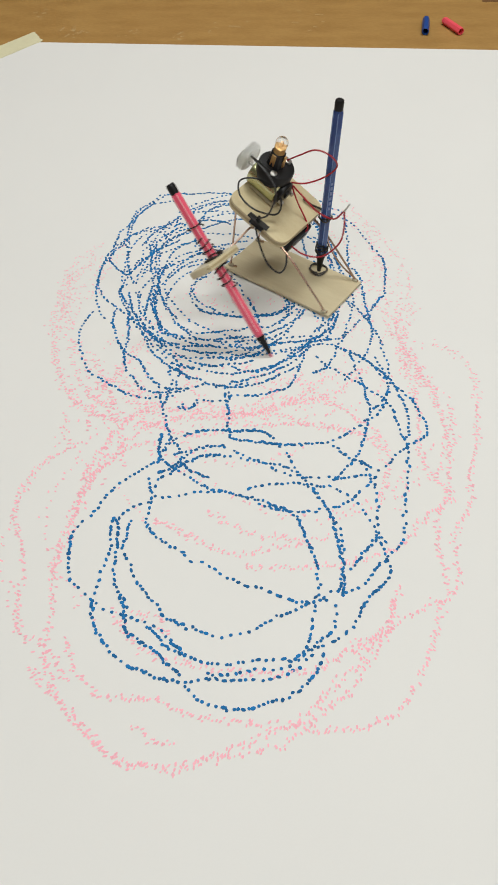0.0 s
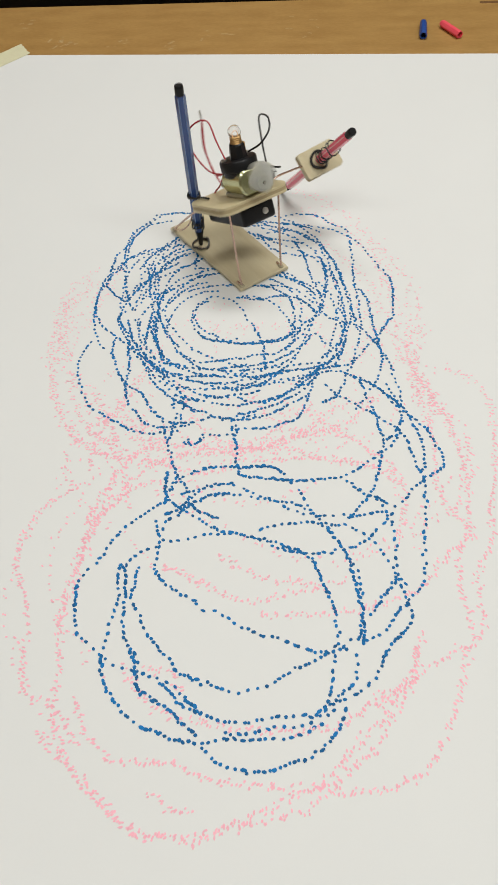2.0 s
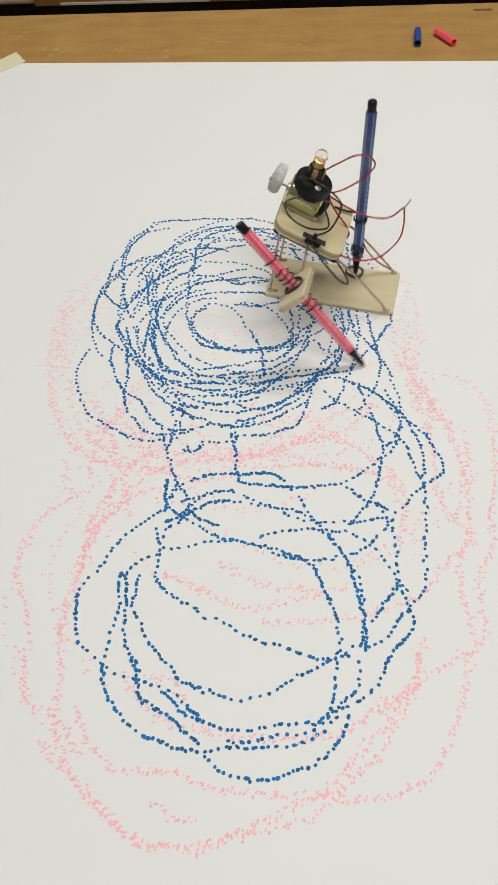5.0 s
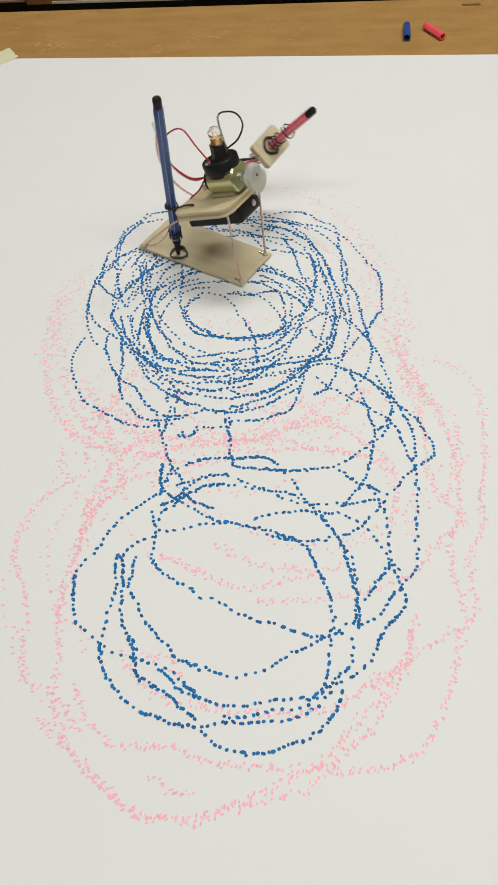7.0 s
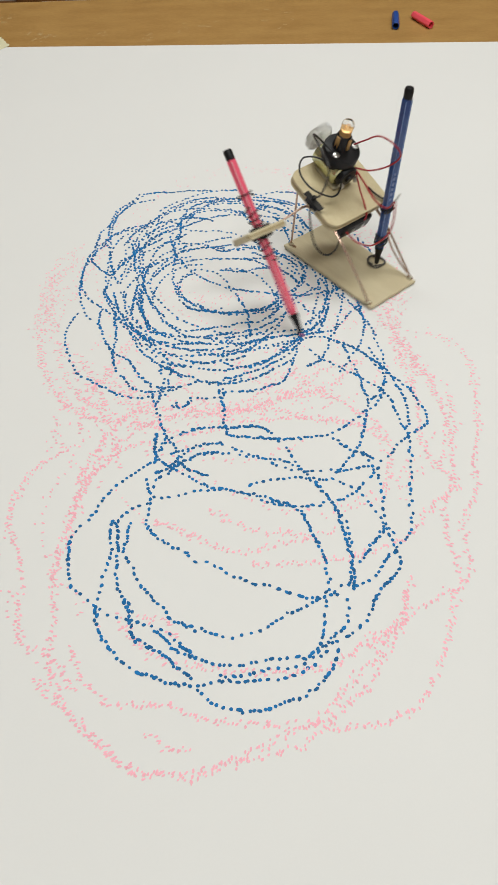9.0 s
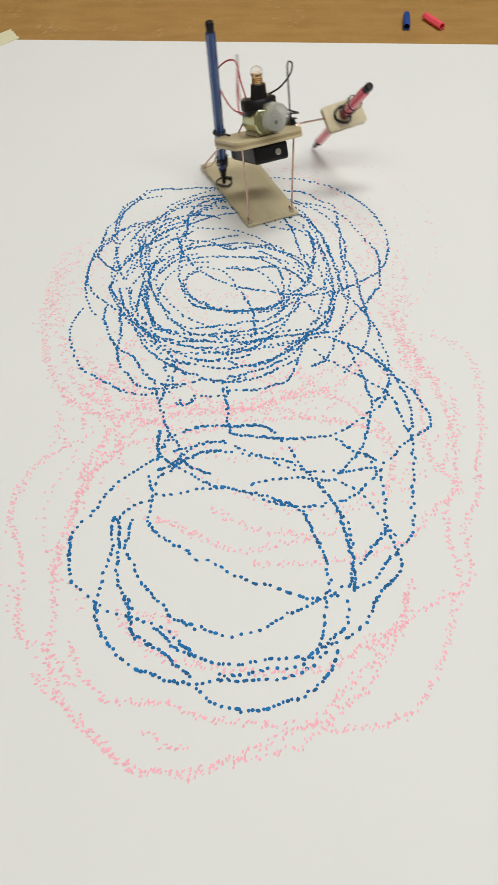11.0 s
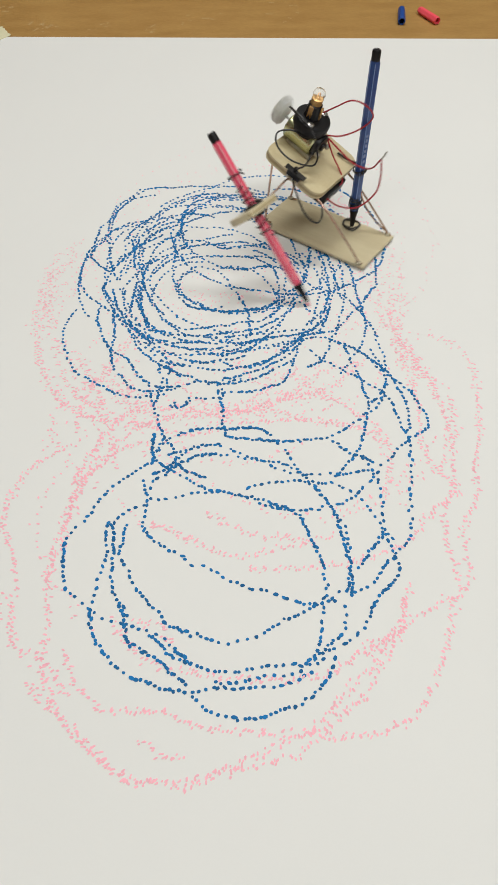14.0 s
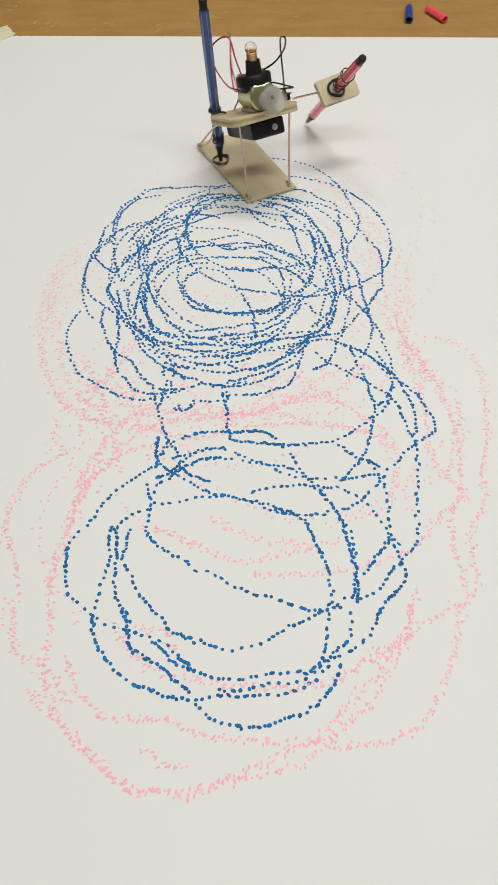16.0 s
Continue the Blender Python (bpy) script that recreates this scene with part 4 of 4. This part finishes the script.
    rough = [(x + rng.gauss(0, 0.00025), y + rng.gauss(0, 0.00025)) for x, y in rounded(0.0180, 0.0114, 0.0026)]
    bracket = part("pen_bracket", slab(bmesh.new(), rough, -0.0026, 0.0026, bm_m, rim=0.0006), balsa, ob, "small rounded plywood bracket round the pink pen")
    part("core_ply", slab(bmesh.new(), rounded(0.0181, 0.0115, 0.0026), -0.0008, 0.0008, bm_m), plywood_core, bracket)
    for z in (0.0032, -0.0032):
        part("grommet", ring_wire(bmesh.new(), bm_m @ pose(0.002, 0, z), 0.0072, 0.0011, 1.02), black_rubber, bracket, "black ring round the pen hole")
    for z, r, turns, rise, start in ((0.005, 0.0050, 3.1, 0.014, 0.4), (0.027, 0.0058, 1.15, 0.003, 2.0), (-0.022, 0.0050, 3.2, 0.018, 1.2)):
        part("binding_wire", ring_wire(bmesh.new(), pm @ pose(0, 0, hold + z), r, 0.00055, turns, rise, start), wire_black, pink, "black wire wound round the pen")
    # blue pen through both plates
    blue, qm, blue_long = pen(ob, BLUE_TIP, (0.0284, -0.0149, 0.1482), "blue_pen", "dark blue six-sided felt pen standing upright", pen_blue, nib_blue, stripe_blue, 60, 0.0040)
    part("grommet", ring_wire(bmesh.new(), qm @ pose(0.0006, 0, 0.0044), 0.0070, 0.0007, 2.3, 0.0016), wire_grey, base, "black wire ring in the base plate")
    for z, r, turns, rise in ((0.022, 0.0048, 3.4, 0.009), (0.053, 0.0051, 1.6, 0.0024)):
        part("binding_wire", ring_wire(bmesh.new(), qm @ pose(0, 0, z), r, 0.0006, turns, rise), wire_black, blue, "black wire wound round the pen")
    part("hook", wire(((0.0180, -0.0188, 0.0545), (0.0262, -0.0165, 0.0550), (0.0258, -0.0090, 0.0562), (0.0222, -0.0020, 0.0592), (0.0212, 0.0060, 0.0622)), 0.0009, 6, 6), black_rubber, ob, "black wire hook holding the pen")
    part("stay", wire(((0.0245, -0.0462, 0.0052), (0.0245, -0.0330, 0.0120), (0.0232, -0.0230, 0.0230), (0.0215, -0.0150, 0.0400), (0.0205, -0.0020, 0.0500)), 0.0007, 6, 6), copper, ob, "thin wire stay")
    # loose leads
    leads = (
        ("lead", wire_black, 0.00072, ((-0.0088, 0.0180, 0.0979), (-0.0143, 0.0260, 0.1065), (-0.0228, 0.0250, 0.1144), (-0.0303, 0.0135, 0.1164), (-0.0348, -0.0015, 0.1104), (-0.0368, -0.0065, 0.1017), (-0.0358, 0.0005, 0.0824), (-0.0313, 0.0125, 0.0714))),
        ("lead", wire_black, 0.00072, ((-0.0051, 0.0105, 0.0794), (-0.0113, 0.0055, 0.0724), (-0.0203, 0.0055, 0.0714), (-0.0293, 0.0175, 0.0764), (-0.0293, 0.0305, 0.0834), (-0.0213, 0.0365, 0.0894), (-0.0133, 0.0285, 0.0904), (-0.0098, 0.0175, 0.0864))),
        ("lead", wire_black, 0.00072, ((-0.0303, 0.0165, 0.0674), (-0.0400, 0.0060, 0.0600), (-0.0480, -0.0080, 0.0500), (-0.0440, -0.0160, 0.0420), (-0.0300, -0.0130, 0.0380), (-0.0140, -0.0030, 0.0380))),
        ("lead", wire_red, 0.00066, ((0.0112, 0.0170, 0.0969), (0.0107, 0.0045, 0.1064), (0.0092, -0.0089, 0.1159), (0.0147, -0.0180, 0.1124), (0.0208, -0.0219, 0.1019), (0.0197, -0.0135, 0.0904), (0.0157, 0.0005, 0.0814), (0.0092, 0.0110, 0.0814))),
        ("lead", wire_red, 0.00066, ((0.0087, 0.0100, 0.0809), (0.0082, -0.0015, 0.0744), (0.0017, -0.0195, 0.0714), (-0.0053, -0.0375, 0.0769), (-0.0111, -0.0485, 0.0914))),
        ("lead", wire_red, 0.00066, ((-0.0111, -0.0487, 0.0916), (-0.0115, -0.0500, 0.0770), (-0.0125, -0.0475, 0.0630), (-0.0140, -0.0350, 0.0470), (-0.0140, -0.0190, 0.0415), (-0.0110, -0.0040, 0.0420))),
        ("lead", wire_red, 0.00066, ((0.0092, 0.0100, 0.0799), (0.0087, 0.0035, 0.0674), (0.0070, -0.0060, 0.0560), (0.0060, -0.0085, 0.0480), (0.0050, -0.0020, 0.0425))),
        ("bare_end", steel, 0.0007, ((-0.0111, -0.0486, 0.0914), (-0.0115, -0.0505, 0.0944), (-0.0117, -0.0525, 0.0989))),
    )
    for name, mat, thick, line in leads:
        part(name, wire(line, thick, 7, 6), mat, ob, "red insulated lead" if mat is wire_red else "black insulated lead" if mat is wire_black else "bared wire end")
    # the eccentric weight on the motor's shaft
    hub = new("spinner", None)
    hub.parent = ob
    tagged(hub, "whirling translucent eccentric weight on the shaft")
    part("disc", turned([(0.0050, -0.0036), (0.0054, -0.0032), (0.0054, 0.0030), (0.0050, 0.0034)], 18), clear_plastic, hub, "clear plastic hub")
    part("weight", slab(bmesh.new(), [(x + 0.0040, y) for x, y in rounded(0.0102, 0.0092, 0.0055)], -0.0040, 0.0040, pose(0, 0, 0.0010), rim=0.0018), clear_plastic, hub, "clear eccentric lump of plastic")
    part("bore", turned([(0.0013, 0), (0.0013, 0.0004)], 10, pose(0, 0, -0.0040)), black_plastic, hub, "dark shaft hole")
    return ob, hub


robot_thing, spinner = robot()


# ---- the cabinet behind the table ----
FRONT, SHELF = 1.9, -0.3034


def cabinet():
    ob = thing("cabinet", "brown wooden cabinet with a sliding door and open shelves", "cabinet")
    part("bottom_rail", boxed((-1.4, FRONT + 0.002, SHELF - 0.0125), (1.4, FRONT + 0.03, SHELF - 0.0095), bevel=0.001), cabinet_wood, ob, smooth=False)
    part("shelf_board", boxed((-1.4, FRONT + 0.004, SHELF - 0.0095), (1.4, FRONT + 0.42, SHELF), bevel=0.001), shelf_white, ob, "pale shelf board", smooth=False)
    part("track", boxed((-0.356, FRONT - 0.010, SHELF - 0.012), (-0.047, FRONT - 0.004, SHELF - 0.008)), shelf_white, ob, "pale sliding-door track", smooth=False)
    part("back_panel", boxed((-1.4, FRONT + 0.42, -0.4), (1.4, FRONT + 0.44, 0.70)), cabinet_wood, ob, smooth=False)
    part("top_board", boxed((-1.4, FRONT, 0.70), (1.4, FRONT + 0.44, 0.78)), cabinet_wood, ob, smooth=False)
    for x in (-1.4, 1.38):
        part("side_panel", boxed((x, FRONT, FLOOR), (x + 0.02, FRONT + 0.42, 0.70)), cabinet_wood, ob, smooth=False)
    # upright sheet coloured almost black to give the shaded gap below the shelves
    part("shade_sheet", boxed((-1.18, FRONT + 0.10, FLOOR), (1.18, FRONT + 0.12, SHELF - 0.026)), recess_shade, ob, "dark sheet in place of the shade below the shelves", smooth=False)
    door = part("door", boxed((-0.358, FRONT - 0.006, SHELF - 0.008), (-0.044, FRONT + 0.003, 0.74)), cabinet_wood, ob, "smooth brown door panel", smooth=False)
    for x0, x1 in ((-0.408, -0.356), (-0.047, 0.063)):
        part("stile", boxed((x0, FRONT - 0.012, SHELF - 0.012), (x1, FRONT + 0.003, 0.745), bevel=0.001), cabinet_wood, door, smooth=False)
    part("post", boxed((0.071, FRONT - 0.012, SHELF - 0.012), (0.095, FRONT + 0.40, 0.745), bevel=0.001), cabinet_wood, ob, smooth=False)
    part("divider", boxed((-0.407, FRONT + 0.004, SHELF), (-0.389, FRONT + 0.41, 0.745)), cabinet_wood, ob, smooth=False)
    return ob


cabinet()


def crate(x0, x1, y, high):
    ob = thing("wooden_crate", "pale slatted wooden crate standing on the shelf", "box")
    for k in range(3):
        z = SHELF + 0.002 + k * high / 3
        part("slat", boxed((x0, y, z), (x1, y + 0.008, z + high / 3 - 0.0025), bevel=0.0008), pale_pine, ob, smooth=False)
    part("side", boxed((x0, y + 0.008, SHELF), (x0 + 0.008, y + 0.2, SHELF + high)), pale_pine, ob, smooth=False)
    part("side", boxed((x1 - 0.008, y + 0.008, SHELF), (x1, y + 0.2, SHELF + high)), pale_pine, ob, smooth=False)
    part("back", boxed((x0 + 0.008, y + 0.19, SHELF), (x1 - 0.008, y + 0.2, SHELF + high)), pale_pine, ob, smooth=False)
    part("bottom", boxed((x0 + 0.008, y + 0.008, SHELF + 0.001), (x1 - 0.008, y + 0.19, SHELF + 0.006)), pale_pine, ob, smooth=False)


crate(0.342, 0.514, FRONT + 0.010, 0.09)


def bird_box(x, y, turn):
    ob = thing("wooden_block", "pale wooden board block with a dark knot hole", "box", pose(x, y, SHELF, rz=turn), group="wooden blocks on the shelf")
    part("front", boxed((-0.033, 0, 0), (0.033, 0.008, 0.166), bevel=0.001), pale_pine, ob, smooth=False)
    part("side", boxed((-0.033, 0.008, 0), (-0.025, 0.10, 0.166), bevel=0.001), pale_pine, ob, smooth=False)
    part("side", boxed((0.025, 0.008, 0), (0.033, 0.10, 0.166), bevel=0.001), pale_pine, ob, smooth=False)
    part("knot", turned([(0.0055, 0), (0.0055, 0.001), (0.004, 0.0014)], 12, pose(0.012, 0, 0.022, 90)), dark_stain, ob)
    return ob


bird = bird_box(0.220, FRONT + 0.014, 3)
copy_thing(bird, pose(0.293, FRONT + 0.016, SHELF, rz=-3))


def black_case():
    ob = thing("tool_case", "black plastic tool case lying on the shelf", "case")
    part("lower_shell", boxed((0.0985, FRONT + 0.030, SHELF), (0.165, FRONT + 0.25, SHELF + 0.020), bevel=0.004, segments=2), black_plastic, ob)
    part("upper_shell", boxed((0.101, FRONT + 0.032, SHELF + 0.021), (0.160, FRONT + 0.25, SHELF + 0.038), bevel=0.004, segments=2), black_plastic, ob)
    part("handle", wire(((0.118, FRONT + 0.031, SHELF + 0.016), (0.118, FRONT + 0.014, SHELF + 0.016), (0.132, FRONT + 0.010, SHELF + 0.016), (0.146, FRONT + 0.014, SHELF + 0.016), (0.146, FRONT + 0.031, SHELF + 0.016)), 0.003), cabinet_wood, ob)


black_case()


def tin(x, y, radius, high, mat, label):
    ob = thing("tin", label, "tin", pose(x, y, SHELF))
    part("can", turned([(radius * 0.97, 0), (radius, 0.002), (radius, high - 0.004), (radius * 0.97, high)], 24), mat, ob)
    part("rim", turned([(radius * 1.02, 0), (radius * 1.02, 0.003), (radius * 0.9, 0.0045)], 24, pose(0, 0, high - 0.002)), grey_metal, ob)


tin(0.560, FRONT + 0.06, 0.022, 0.07, red_paint, "red painted tin on the shelf")
tin(0.621, FRONT + 0.07, 0.024, 0.08, brass, "yellowish metal tin on the shelf")


def left_shelf():
    for x, wide, high, mat, label in ((-0.520, 0.030, 0.12, pale_pine, "pale wooden board leaning in the shelf"), (-0.466, 0.012, 0.16, cabinet_wood, "brown wooden board standing in the shelf"),
                                      (-0.436, 0.020, 0.10, black_plastic, "black box standing in the shelf")):
        ob = thing("shelf_box", label, "box", pose(x, FRONT + 0.03, SHELF))
        part("body", boxed((-wide / 2, 0, 0), (wide / 2, 0.15, high), bevel=0.002), mat, ob, smooth=False)
        part("lid", boxed((-wide / 2 - 0.001, -0.001, high), (wide / 2 + 0.001, 0.151, high + 0.004), bevel=0.001), mat, ob, smooth=False)


left_shelf()


# ---- what moves ----
def motions():
    # the motor's weight shakes the whole robot as it goes
    shake, rows = random.Random(21), []
    for k in range(int(16 * FPS) + 1):
        side = 1 if k % 2 else -1
        rows.append((k / FPS, robot_pose(k / FPS) @ pose(0, 0, 0, side * shake.uniform(0.05, 0.24), side * shake.uniform(0.05, 0.24), shake.uniform(-0.2, 0.2))))
    walk(robot_thing, rows)
    hub = HEAD @ pose(0.001, 0.0385, 0.0122, 90)
    walk(spinner, [(k / FPS, hub @ pose(0, 0, 0, 0, 0, 80 * k)) for k in range(int(16 * FPS) + 1)])
    low, up = pose(0, 0, -0.004), pose(0, 0, 0)
    for t, trail in trails:
        rows = [(0, low), (max(t - 0.1, 0.034), low), (t, up)]
        walk(trail, rows + ([(16, up)] if t < 16 else []))


motions()
